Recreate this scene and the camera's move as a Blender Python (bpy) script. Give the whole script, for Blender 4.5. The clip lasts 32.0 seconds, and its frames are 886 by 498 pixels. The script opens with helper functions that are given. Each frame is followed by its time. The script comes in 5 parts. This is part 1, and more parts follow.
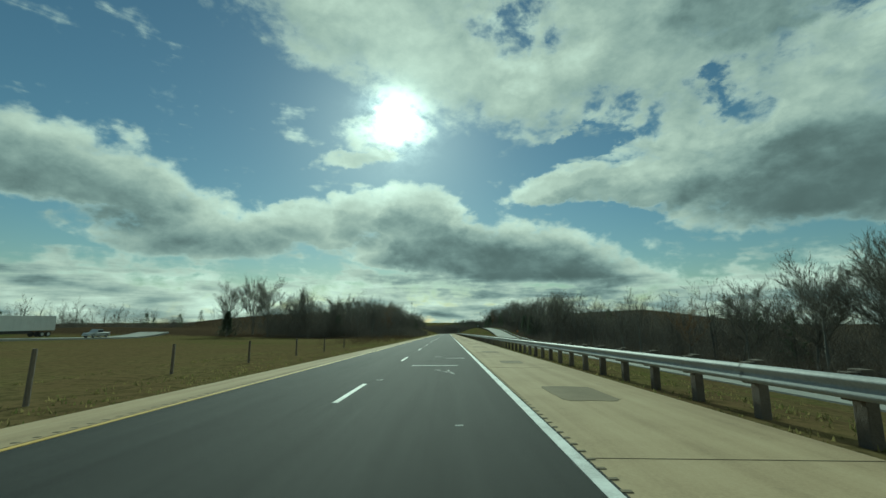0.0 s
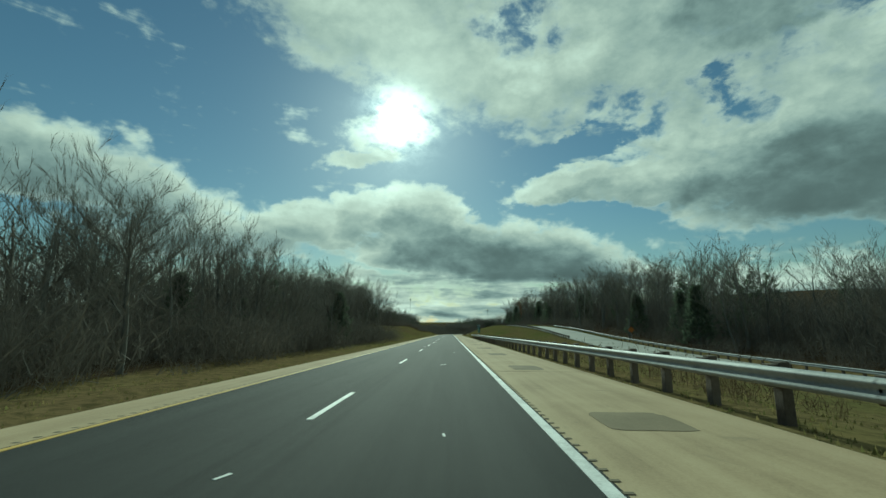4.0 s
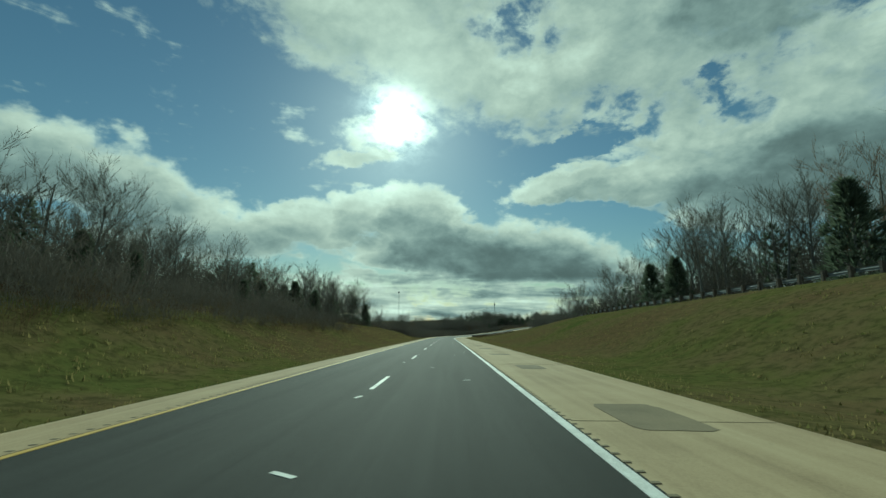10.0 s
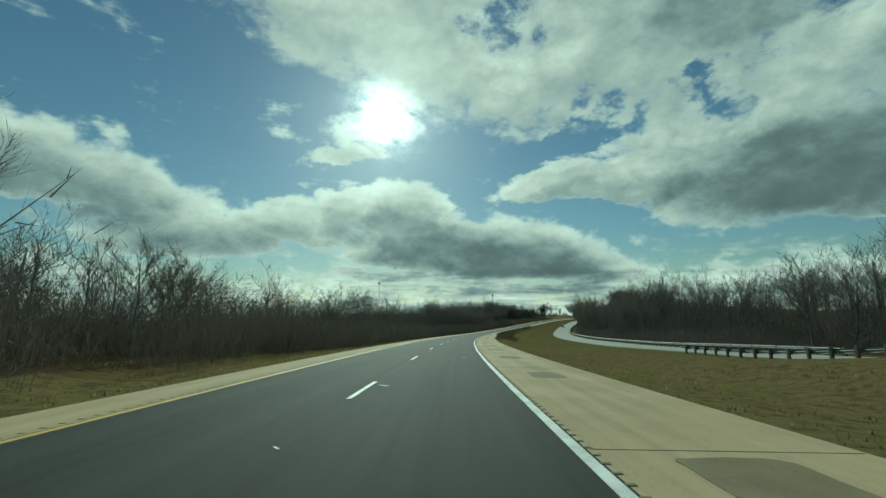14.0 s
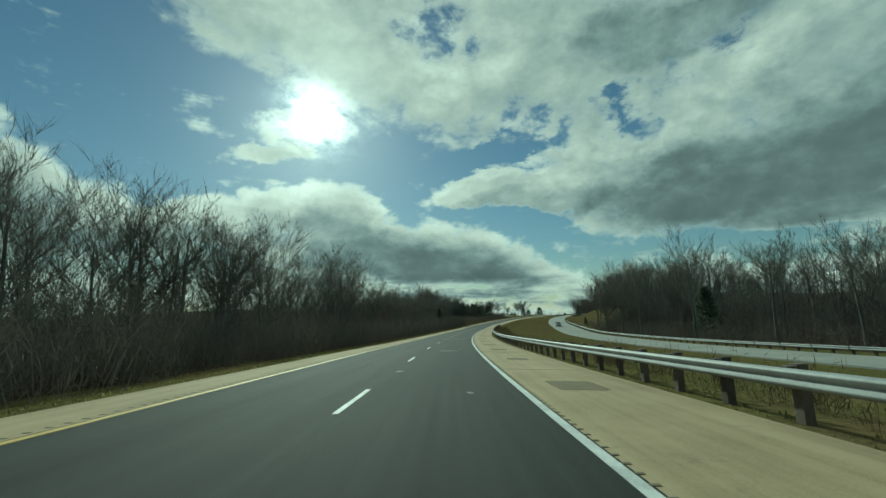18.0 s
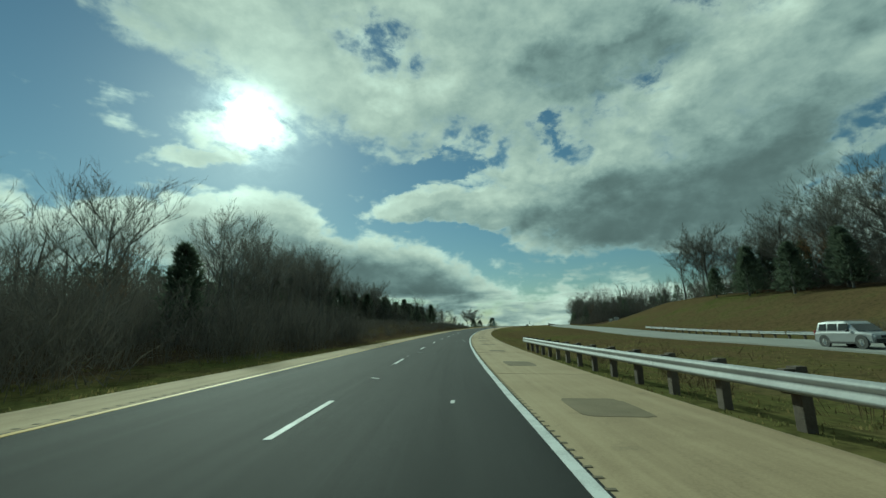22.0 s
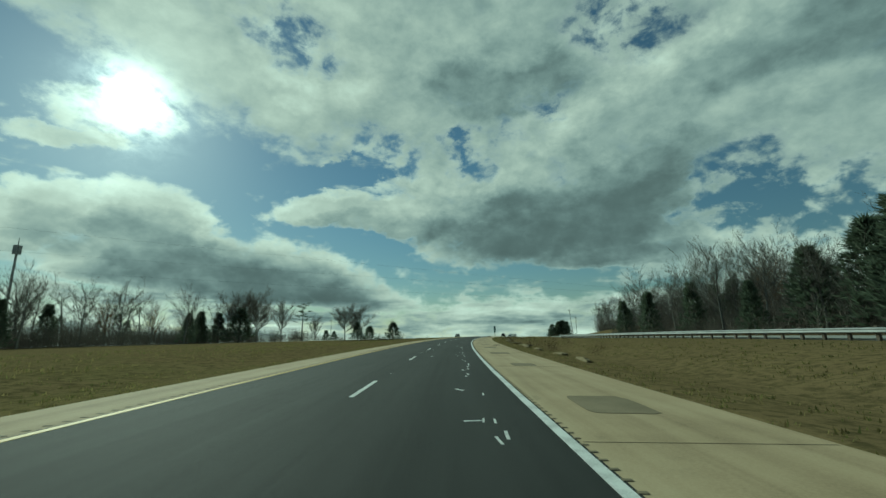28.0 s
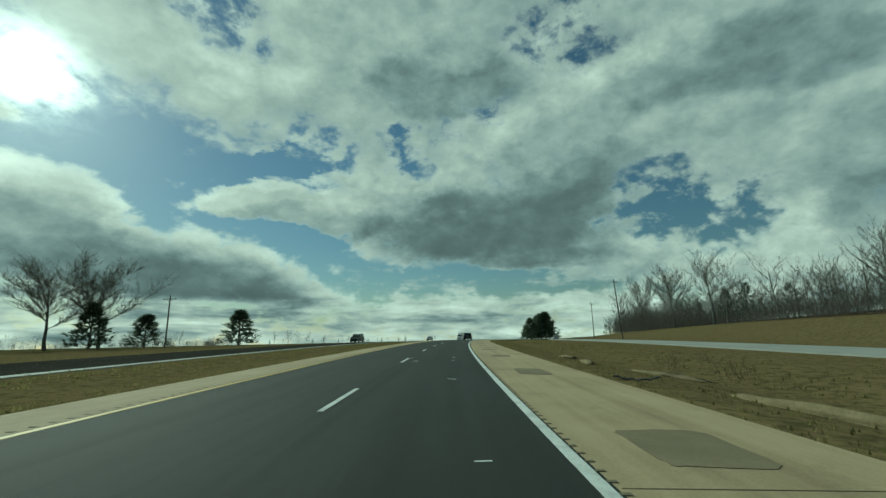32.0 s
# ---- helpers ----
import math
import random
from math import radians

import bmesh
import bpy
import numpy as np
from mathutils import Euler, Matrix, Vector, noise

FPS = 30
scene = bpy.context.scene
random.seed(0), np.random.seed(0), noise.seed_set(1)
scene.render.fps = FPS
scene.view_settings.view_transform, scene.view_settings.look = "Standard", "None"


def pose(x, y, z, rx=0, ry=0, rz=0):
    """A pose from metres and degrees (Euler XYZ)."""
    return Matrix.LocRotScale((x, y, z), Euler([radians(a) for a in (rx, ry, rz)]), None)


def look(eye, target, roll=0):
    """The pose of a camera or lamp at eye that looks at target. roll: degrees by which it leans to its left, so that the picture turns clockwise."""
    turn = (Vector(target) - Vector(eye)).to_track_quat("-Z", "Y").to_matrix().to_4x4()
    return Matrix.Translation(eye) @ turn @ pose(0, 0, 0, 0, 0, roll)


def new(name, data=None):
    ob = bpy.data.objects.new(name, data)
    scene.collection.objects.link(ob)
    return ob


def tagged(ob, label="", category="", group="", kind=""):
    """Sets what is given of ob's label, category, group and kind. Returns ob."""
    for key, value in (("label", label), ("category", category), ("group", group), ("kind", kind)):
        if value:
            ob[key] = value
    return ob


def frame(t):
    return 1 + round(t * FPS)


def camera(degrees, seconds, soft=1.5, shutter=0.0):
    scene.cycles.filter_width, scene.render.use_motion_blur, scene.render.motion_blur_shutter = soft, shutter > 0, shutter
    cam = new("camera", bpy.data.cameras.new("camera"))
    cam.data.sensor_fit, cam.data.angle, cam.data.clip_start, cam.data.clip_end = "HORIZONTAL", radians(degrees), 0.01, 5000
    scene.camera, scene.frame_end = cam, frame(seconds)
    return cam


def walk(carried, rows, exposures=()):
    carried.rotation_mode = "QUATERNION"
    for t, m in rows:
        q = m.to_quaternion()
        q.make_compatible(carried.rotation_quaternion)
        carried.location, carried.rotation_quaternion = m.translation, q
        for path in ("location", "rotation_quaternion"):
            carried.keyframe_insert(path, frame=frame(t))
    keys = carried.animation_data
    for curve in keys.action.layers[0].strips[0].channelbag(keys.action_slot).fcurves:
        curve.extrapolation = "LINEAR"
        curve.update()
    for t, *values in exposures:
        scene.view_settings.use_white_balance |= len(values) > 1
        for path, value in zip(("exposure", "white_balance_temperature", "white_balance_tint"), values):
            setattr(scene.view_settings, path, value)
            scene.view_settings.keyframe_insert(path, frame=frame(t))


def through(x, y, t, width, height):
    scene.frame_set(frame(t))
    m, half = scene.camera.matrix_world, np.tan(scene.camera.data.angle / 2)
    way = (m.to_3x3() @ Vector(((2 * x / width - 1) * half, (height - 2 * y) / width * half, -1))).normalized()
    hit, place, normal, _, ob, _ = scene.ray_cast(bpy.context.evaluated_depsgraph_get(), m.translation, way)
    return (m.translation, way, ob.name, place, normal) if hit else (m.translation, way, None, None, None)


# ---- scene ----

# ---------- the road's line: straight, then one long bend to the right ----------
SPEED, EYE = 33.93, 1.36
BEND, RADIUS, BEND_END = 449.0, 905.0, 1330.0
CAM_PITCH = 11.1


def knots(x, table):
    """Smooth interpolation through (x, y) pairs."""
    xs, ys = [a for a, b in table], [b for a, b in table]
    x = np.asarray(x, float)
    i = np.clip(np.searchsorted(xs, x) - 1, 0, len(xs) - 2)
    xs, ys = np.array(xs), np.array(ys)
    f = np.clip((x - xs[i]) / (xs[i + 1] - xs[i]), 0, 1)
    f = f * f * (3 - 2 * f)
    return ys[i] * (1 - f) + ys[i + 1] * f


GRADE = [(-300, -1.5), (300, -1.5), (470, -1.9), (580, -1.7), (645, -1.1), (712, -0.2), (780, 0.9), (850, 1.4), (950, 1.3), (1086, 0.9), (1230, -0.2), (1500, -0.6), (1800, -0.2)]
_s = np.arange(-3000, 4201, 2.0)
_z = np.cumsum(np.tan(np.radians(knots(_s, GRADE))) * 2.0)
_z = _z - np.interp(0, _s, _z)


def grade(s):
    return float(knots(s, GRADE))


def road_z(s):
    return np.interp(s, _s, _z)


def turn(s):
    """Heading to the right of north, in radians, with an easing into the bend."""
    s = np.asarray(s, float)
    a, e = np.minimum(s, BEND_END) - BEND, 30.0
    return np.where(a < -e, 0, np.where(a < e, (np.maximum(a + e, 0)) ** 2 / (4 * e), a)) / RADIUS


_h = turn(_s)
_x = np.cumsum(np.sin(_h) * 2.0)
_y = np.cumsum(np.cos(_h) * 2.0)
_x, _y = _x - np.interp(0, _s, _x), _y - np.interp(0, _s, _y)


def plan(s, l):
    """World x, y of the place s metres along and l metres to the right of the camera's line."""
    h = turn(s)
    return np.interp(s, _s, _x) + np.cos(h) * l, np.interp(s, _s, _y) - np.sin(h) * l


def bank(s):
    return float(knots(s, [(440, 0.0), (520, 1.3), (1300, 1.3), (1380, 0.0)]))


def cam_yaw(s):
    return float(knots(s, [(430, 0.75), (530, 0.08)]))


cam = camera(92.6, 32.0, soft=1.5, shutter=0.0)
DRIFT = [(0, 0.20), (1, 0.38), (2, 0.46), (3, 0.38), (4.5, 0.18), (6, 0.0), (7, -0.15), (8, -0.20), (10, -0.15), (11, 0.02), (12, 0.18), (13, 0.30), (14, 0.15), (15.5, -0.06), (17, -0.04), (18, -0.10), (19, 0.06), (20, 0.30), (21, 0.40), (22, 0.38), (23, 0.27), (24, 0.15), (25, 0.03), (27.5, 0.13), (29, 0.10), (30, 0.03), (31, 0.08), (32, 0.28)]
_dt = np.arange(-2, 34.01, 0.1)
_do = np.convolve(np.interp(_dt, [p[0] for p in DRIFT], [p[1] for p in DRIFT]), np.hanning(15) / np.hanning(15).sum(), "same")


def drift(t):
    """How far to the right of its usual line the car rides, in metres."""
    return float(np.interp(t, _dt, _do))


ROWS = []
for k in range(65):
    t = k * 0.5
    s = SPEED * t
    cx, cy = plan(s, drift(t))
    swing = math.degrees((drift(t + 0.3) - drift(t - 0.3)) / 0.6 / SPEED)
    ROWS.append((t, pose(float(cx), float(cy), float(road_z(s)) + EYE, 0, 0, -math.degrees(float(turn(s))) + cam_yaw(s) - swing)
                 @ pose(0, 0, 0, 90 + CAM_PITCH + grade(s), 0, 0) @ pose(0, 0, 0, 0, 0, -bank(s))))
walk(cam, ROWS, [(0, -0.05, 5700, -30), (4, 0.0, 5700, -30), (24, 0.0, 5700, -30), (29, -0.10, 5700, -30), (32, -0.08, 5700, -30)])

# ---------- sky, clouds and sun ----------
SUN_AZ, SUN_EL = -7.4, 26.2
world = bpy.data.worlds.new("sky")
scene.world = world
world.use_nodes = True


class Graph:
    """Small helper to write node trees as arithmetic."""

    def __init__(self, tree):
        self.t = tree
        tree.nodes.clear()

    def node(self, kind, **sets):
        n = self.t.nodes.new(kind)
        for k, v in sets.items():
            setattr(n, k, v)
        return n

    def put(self, sock, v):
        if isinstance(v, bpy.types.NodeSocket):
            self.t.links.new(v, sock)
        elif v is not None:
            sock.default_value = v

    def m(self, op, a, b=None, c=None, clamp=False):
        n = self.node("ShaderNodeMath", operation=op, use_clamp=clamp)
        for i, v in enumerate((a, b, c)):
            self.put(n.inputs[i], v)
        return n.outputs[0]

    def v(self, op, a, b=None):
        n = self.node("ShaderNodeVectorMath", operation=op)
        self.put(n.inputs[0], a)
        if b is not None:
            self.put(n.inputs[3 if op == "SCALE" else 1], b)
        return n.outputs[1] if op in ("DOT_PRODUCT", "LENGTH", "DISTANCE") else n.outputs[0]

    def noise(self, vec, scale, detail=6.0, rough=0.55, warp=0.0, color=False):
        n = self.node("ShaderNodeTexNoise")
        self.put(n.inputs["Vector"], vec)
        n.inputs["Scale"].default_value, n.inputs["Detail"].default_value = scale, detail
        n.inputs["Roughness"].default_value, n.inputs["Distortion"].default_value = rough, warp
        return n.outputs[1] if color else n.outputs[0]

    def step(self, x, a, b, c=0.0, d=1.0):
        n = self.node("ShaderNodeMapRange", interpolation_type="SMOOTHSTEP")
        for i, v in enumerate((x, a, b, c, d)):
            self.put(n.inputs[i], v)
        return n.outputs[0]

    def mix(self, f, a, b, blend="MIX"):
        n = self.node("ShaderNodeMix", data_type="RGBA", blend_type=blend)
        self.put(n.inputs[0], f)
        for i, v in ((6, a), (7, b)):
            self.put(n.inputs[i], v if isinstance(v, bpy.types.NodeSocket) else (*v, 1.0))
        return n.outputs[2]

    def ramp(self, f, *stops):
        n = self.node("ShaderNodeValToRGB")
        els = n.color_ramp.elements
        while len(els) < len(stops):
            els.new(0.5)
        for e, (p, c) in zip(els, stops):
            e.position, e.color = p, (*c, 1.0)
        self.put(n.inputs[0], f)
        return n.outputs[0]


def build_sky():
    g = Graph(world.node_tree)
    d = g.v("NORMALIZE", g.node("ShaderNodeTexCoord").outputs["Generated"])
    xyz = g.node("ShaderNodeSeparateXYZ")
    g.put(xyz.inputs[0], d)
    x, y, z = xyz.outputs
    az = g.m("MULTIPLY", g.m("ARCTAN2", x, y), 57.2958)
    el = g.m("MULTIPLY", g.m("ARCSINE", z), 57.2958)
    sky = g.node("ShaderNodeTexSky", sky_type="NISHITA", sun_disc=False, sun_elevation=radians(SUN_EL), sun_rotation=radians(SUN_AZ), altitude=200, air_density=1.3, dust_density=0.25, ozone_density=3.0)
    blue = g.v("SCALE", sky.outputs[0], 0.05)
    # the cloud deck, seen in perspective
    low = g.m("ADD", g.m("MAXIMUM", z, 0.0), 0.12)
    flat = g.node("ShaderNodeCombineXYZ")
    g.put(flat.inputs[0], g.m("DIVIDE", x, low))
    g.put(flat.inputs[1], g.m("DIVIDE", y, low))
    deck = flat.outputs[0]
    soft = g.v("ADD", g.v("MULTIPLY", d, (7.0, 7.0, 11.0)), g.v("MULTIPLY", deck, (0.35, 0.35, 0.0)))
    puff = g.noise(soft, 1.0, 8, 0.56, 0.2)
    sunward = g.v("ADD", soft, (-0.05, 0.12, 0.42))
    above = g.noise(sunward, 1.0, 5, 0.54, 0.2)
    fine = g.noise(soft, 3.6, 6, 0.6, 0.3)

    # rounded billows at two sizes
    def billow(vec, scale):
        n = g.node("ShaderNodeTexVoronoi", feature="SMOOTH_F1")
        g.put(n.inputs["Vector"], vec)
        n.inputs["Scale"].default_value, n.inputs["Smoothness"].default_value = scale, 0.35
        return g.m("SUBTRACT", 0.5, n.outputs[0])

    curl = g.v("ADD", soft, g.v("SCALE", g.v("SUBTRACT", g.noise(soft, 2.2, 3, 0.5, 0.0, True), (0.5, 0.5, 0.5)), 0.55))
    lumps = g.m("ADD", g.m("MULTIPLY", billow(curl, 2.3), 0.9), g.m("MULTIPLY", billow(curl, 5.6), 0.45))

    swirl = g.node("ShaderNodeSeparateXYZ")
    g.put(swirl.inputs[0], g.noise(g.v("MULTIPLY", d, (1.0, 1.0, 1.6)), 6.0, 7, 0.6, 0.0, True))
    ragged = g.step(g.noise(soft, 1.9, 6, 0.62, 0.3), 0.30, 0.70, 0.35, 1.3)
    az = g.m("ADD", az, g.m("MULTIPLY", g.m("SUBTRACT", swirl.outputs[0], 0.5), 15.0))
    flatel = g.m("MULTIPLY", g.m("SUBTRACT", swirl.outputs[1], 0.5), g.m("MULTIPLY_ADD", el, 0.30, 2.0))
    el_true, el = el, g.m("ADD", el, flatel)

    def mass(az, el, a, e, w, h, lean, base):
        """An ellipse whose underside is cut flat where base is above 1."""
        da = g.m("SUBTRACT", az, a)
        de = g.m("SUBTRACT", g.m("SUBTRACT", el, e), g.m("MULTIPLY", da, lean))
        if base != 1.0:
            de = g.m("MAXIMUM", de, g.m("MULTIPLY", de, -base))
        q = g.m("ADD", g.m("POWER", g.m("ABSOLUTE", g.m("DIVIDE", da, w)), 2.0), g.m("POWER", g.m("ABSOLUTE", g.m("DIVIDE", de, h)), 2.0))
        return g.m("SUBTRACT", 1.0, q)

    def field(az, el):
        """Density of the cloud in a direction, and the greyness of its body."""
        sheet = g.m("MULTIPLY", g.m("SUBTRACT", el, g.m("MULTIPLY_ADD", az, -0.33, 27.2)), 0.16)
        dens = g.m("MAXIMUM", g.m("MINIMUM", sheet, 0.7), -0.7)
        grey = 0.0
        for a, e, w, h, k, lean, base, dk in PUFFS + BANKS:
            m = mass(az, el, a, e, w, h, lean, base)
            dens = g.m("MAXIMUM", dens, g.m("MULTIPLY", m, k))
            if dk:
                grey = g.m("MAXIMUM", grey, g.step(m, 0.0, 0.9, 0.0, dk))
        for a, e, w, h, lean, k in GAPS:
            dens = g.m("SUBTRACT", dens, g.m("MULTIPLY", g.m("MULTIPLY", g.m("MAXIMUM", mass(az, el, a, e, w, h, lean, 1.0), 0.0), k), ragged))
        return g.m("MINIMUM", dens, 1.0), grey

    dens, grey = field(az, el)
    # the same a little way towards the sun: thin there means a lit rim, thick there a shaded base
    behind, _ = field(g.m("MULTIPLY_ADD", az, 0.96, SUN_AZ * 0.04), g.m("ADD", el, 2.3))
    facing = g.m("SUBTRACT", g.m("MAXIMUM", dens, -0.4), g.m("MAXIMUM", behind, -0.4))
    # thin broken layers towards the horizon
    layers = g.noise(g.v("MULTIPLY", d, (5.0, 5.0, 34.0)), 1.0, 5, 0.55, 0.3)
    band = g.m("ADD", g.m("MULTIPLY_ADD", layers, 2.6, -1.05), g.step(el_true, 11.0, 2.0, -1.0, 0.35))
    dens = g.m("MAXIMUM", dens, band)
    low_sky = g.step(el_true, 30.0, 20.0, 0.35, 1.0)
    edge = g.m("ADD", g.m("MULTIPLY", g.m("SUBTRACT", puff, 0.5), 1.9), g.m("MULTIPLY", g.m("SUBTRACT", fine, 0.5), 1.0))
    edge = g.m("ADD", edge, g.m("MULTIPLY", lumps, g.m("MULTIPLY", low_sky, 0.75)))
    body = g.m("ADD", dens, edge)
    cover = g.step(body, -0.40, 0.58)
    thick = g.step(body, 0.10, 1.5)
    toward = g.v("DOT_PRODUCT", d, (math.sin(radians(SUN_AZ)) * math.cos(radians(SUN_EL)), math.cos(radians(SUN_AZ)) * math.cos(radians(SUN_EL)), math.sin(radians(SUN_EL))))
    pos = g.m("MAXIMUM", toward, 0.0)
    near = g.m("POWER", pos, 12.0)
    relief = g.m("ADD", g.m("MULTIPLY", g.m("SUBTRACT", puff, above), 0.45), g.m("MULTIPLY", lumps, g.m("MULTIPLY", low_sky, 0.09)))
    shade = g.m("SUBTRACT", g.m("MULTIPLY_ADD", thick, -0.20, 0.47), grey)
    shade = g.m("ADD", shade, relief)
    shade = g.m("ADD", shade, g.m("MULTIPLY", g.m("MINIMUM", g.m("MAXIMUM", facing, -0.7), 0.9), 0.20))
    # the bright thin rim of a cloud lit from behind
    shade = g.m("ADD", shade, g.step(body, 0.45, 0.05, 0.0, 0.12))
    shade = g.m("ADD", shade, g.m("MULTIPLY", near, 0.14))
    shade = g.m("ADD", shade, g.m("MULTIPLY", g.step(el_true, 8.0, 3.5, 0.0, 1.1), g.m("SUBTRACT", 0.5, layers)))
    shade = g.m("ADD", shade, g.step(el_true, 11.0, 2.0, 0.0, 0.12))
    shade = g.m("MULTIPLY", g.m("SMOOTH_MAX", shade, 0.14, 0.16), g.m("MULTIPLY_ADD", puff, 0.7, 0.68))
    cloud = g.mix(g.step(shade, 0.15, 0.6), (0.84, 0.99, 1.03), (1.0, 1.0, 0.92))
    cloud = g.v("SCALE", cloud, shade)
    col = g.mix(cover, blue, cloud)
    # the sun's glare, broken by the torn cloud in front of it
    torn = g.step(g.m("ADD", puff, g.m("MULTIPLY", g.m("SUBTRACT", fine, 0.5), 0.9)), 0.30, 0.68, 0.15, 1.7)
    shine = g.m("ADD", g.m("MULTIPLY", g.m("MULTIPLY", g.m("POWER", pos, 500.0), 0.9), torn), g.m("MULTIPLY", g.m("POWER", pos, 3200.0), 6.0))
    shine = g.m("ADD", shine, g.m("MULTIPLY", g.m("POWER", pos, 70.0), 0.16))
    col = g.v("ADD", col, g.v("SCALE", (1.0, 1.0, 0.95), shine))
    back = g.node("ShaderNodeBackground")
    g.put(back.inputs[0], col)
    back.inputs[1].default_value = 1.0
    g.put(g.node("ShaderNodeOutputWorld").inputs[0], back.outputs[0])


# heaped clouds: azimuth, elevation, half width, half height, density, lean, flatness of the base, greyness of the body
PUFFS = [
    (-44, 14.2, 16, 6.0, 1.4, -0.08, 2.2, 0.12),
    (-31, 9.6, 13, 3.4, 1.3, 0.0, 1.5, 0.10),
    (-19, 11.5, 9, 3.4, 1.4, 0.05, 1.5, 0.06),
    (-3.5, 12.6, 7.0, 5.6, 1.8, 0.0, 1.8, 0.12),
    (-11.5, 13.6, 5.0, 3.2, 1.3, 0.0, 1.5, 0.05),
    (-9, 25.2, 5.0, 2.4, 0.75, 0.2, 1.0, 0.0),
    (-12, 21.6, 5, 1.3, 0.9, 0.12, 1.0, 0.0),
    (16.5, 17.2, 7.5, 2.8, 1.5, 0.20, 1.5, 0.03),
    (25, 16.5, 9, 3.4, 1.4, 0.05, 1.3, 0.04),
    (84, 14.0, 10, 5.0, 1.4, 0.1, 1.5, 0.06),
]
# long dark banks
BANKS = [
    (7, 6.8, 22, 6.3, 1.8, -0.11, 3.2, 0.26),
    (47, 14.5, 21, 7.4, 1.6, 0.04, 1.5, 0.22),
    (57, 18.8, 13, 4.6, 1.4, 0.10, 1.4, 0.18),
    (55, 10.0, 13, 2.4, 1.3, -0.02, 1.4, 0.14),
    (95, 19.0, 14, 5.0, 1.2, 0.0, 1.2, 0.10),
    (42, 33.0, 16, 4.0, 0.8, 0.0, 1.0, 0.13),
    (80, 29.0, 20, 5.0, 0.9, 0.0, 1.0, 0.12),
]
# thin places where the blue shows: azimuth, elevation, half width, half height, lean, strength
GAPS = [
    (15, 21.6, 10, 2.0, 0.22, 1.6),
    (23, 25.0, 7, 4.0, 0.0, 0.9),
    (35, 24.0, 7, 4.4, 0.0, 0.95),
    (20, 13.0, 8, 1.5, -0.14, 1.0),
    (11, 37.5, 11, 5.0, -0.2, 1.0),
    (45, 29.5, 8, 4.6, 0.1, 0.85),
    (58, 36.5, 12, 5.0, 0.0, 0.85),
    (71, 14.5, 10.5, 6.5, -0.15, 1.25),
    (34.5, 27.5, 2.5, 3.0, 0.0, 0.7),
]
build_sky()
sun = new("sun", bpy.data.lights.new("sun", "SUN"))
sun.data.energy, sun.data.angle, sun.data.color = 3.0, radians(2.0), (1.0, 0.95, 0.85)
a, e = radians(SUN_AZ), radians(SUN_EL)
sun.matrix_world = look((0, 0, 60), (-math.sin(a) * math.cos(e) * 10, -math.cos(a) * math.cos(e) * 10, 60 - math.sin(e) * 10))
tagged(sun, kind="structure")


# ---------- materials ----------
def material(name, paint, rough=0.8, metal=0.0, bump=0.0, bump_scale=40.0, spec=0.5, through=0.0):
    """paint(g, p, r): a colour socket or tuple; p is the place in metres, r the object's random number."""
    mat = bpy.data.materials.new(name)
    mat.use_nodes = True
    g = Graph(mat.node_tree)
    p = g.node("ShaderNodeNewGeometry").outputs["Position"]
    r = g.node("ShaderNodeObjectInfo").outputs["Random"]
    b = g.node("ShaderNodeBsdfPrincipled")
    c = paint(g, p, r)
    g.put(b.inputs["Base Color"], c if isinstance(c, bpy.types.NodeSocket) else (*c, 1.0))
    g.put(b.inputs["Roughness"], rough(g, p, r) if callable(rough) else rough)
    b.inputs["Metallic"].default_value = metal
    b.inputs["Specular IOR Level"].default_value = spec
    if bump:
        n = g.node("ShaderNodeBump")
        n.inputs["Strength"].default_value, n.inputs["Distance"].default_value = bump, 0.05
        g.put(n.inputs["Height"], g.noise(p, bump_scale, 5, 0.6))
        g.put(b.inputs["Normal"], n.outputs[0])
    out = b.outputs[0]
    if through:
        t = g.node("ShaderNodeBsdfTranslucent")
        g.put(t.inputs[0], c)
        mx = g.node("ShaderNodeMixShader")
        mx.inputs[0].default_value = through
        g.put(mx.inputs[1], out)
        g.put(mx.inputs[2], t.outputs[0])
        out = mx.outputs[0]
    g.put(g.node("ShaderNodeOutputMaterial").inputs[0], out)
    return mat


def two(c1, c2, s1, s2, lo=0.35, hi=0.65):
    """Two colours mixed by a coarse and a fine noise."""
    def paint(g, p, r):
        n = g.m("ADD", g.m("MULTIPLY", g.noise(p, s1, 4, 0.6), 0.6), g.m("MULTIPLY", g.noise(p, s2, 5, 0.65), 0.4))
        return g.ramp(n, (lo, c1), (hi, c2))
    return paint


def varied(c1, c2, scale):
    """Two colours by the object's random number and noise."""
    def paint(g, p, r):
        n = g.m("ADD", g.m("MULTIPLY", r, 0.5), g.m("MULTIPLY", g.noise(p, scale, 4), 0.5))
        return g.ramp(n, (0.2, c1), (0.8, c2))
    return paint


def leafy(c1, c2):
    def paint(g, p, r):
        i = g.node("ShaderNodeNewGeometry").outputs["Random Per Island"]
        n = g.m("ADD", g.m("MULTIPLY", i, 0.6), g.m("MULTIPLY", g.noise(p, 0.12, 3), 0.4))
        return g.ramp(n, (0.15, c1), (0.85, c2))
    return paint


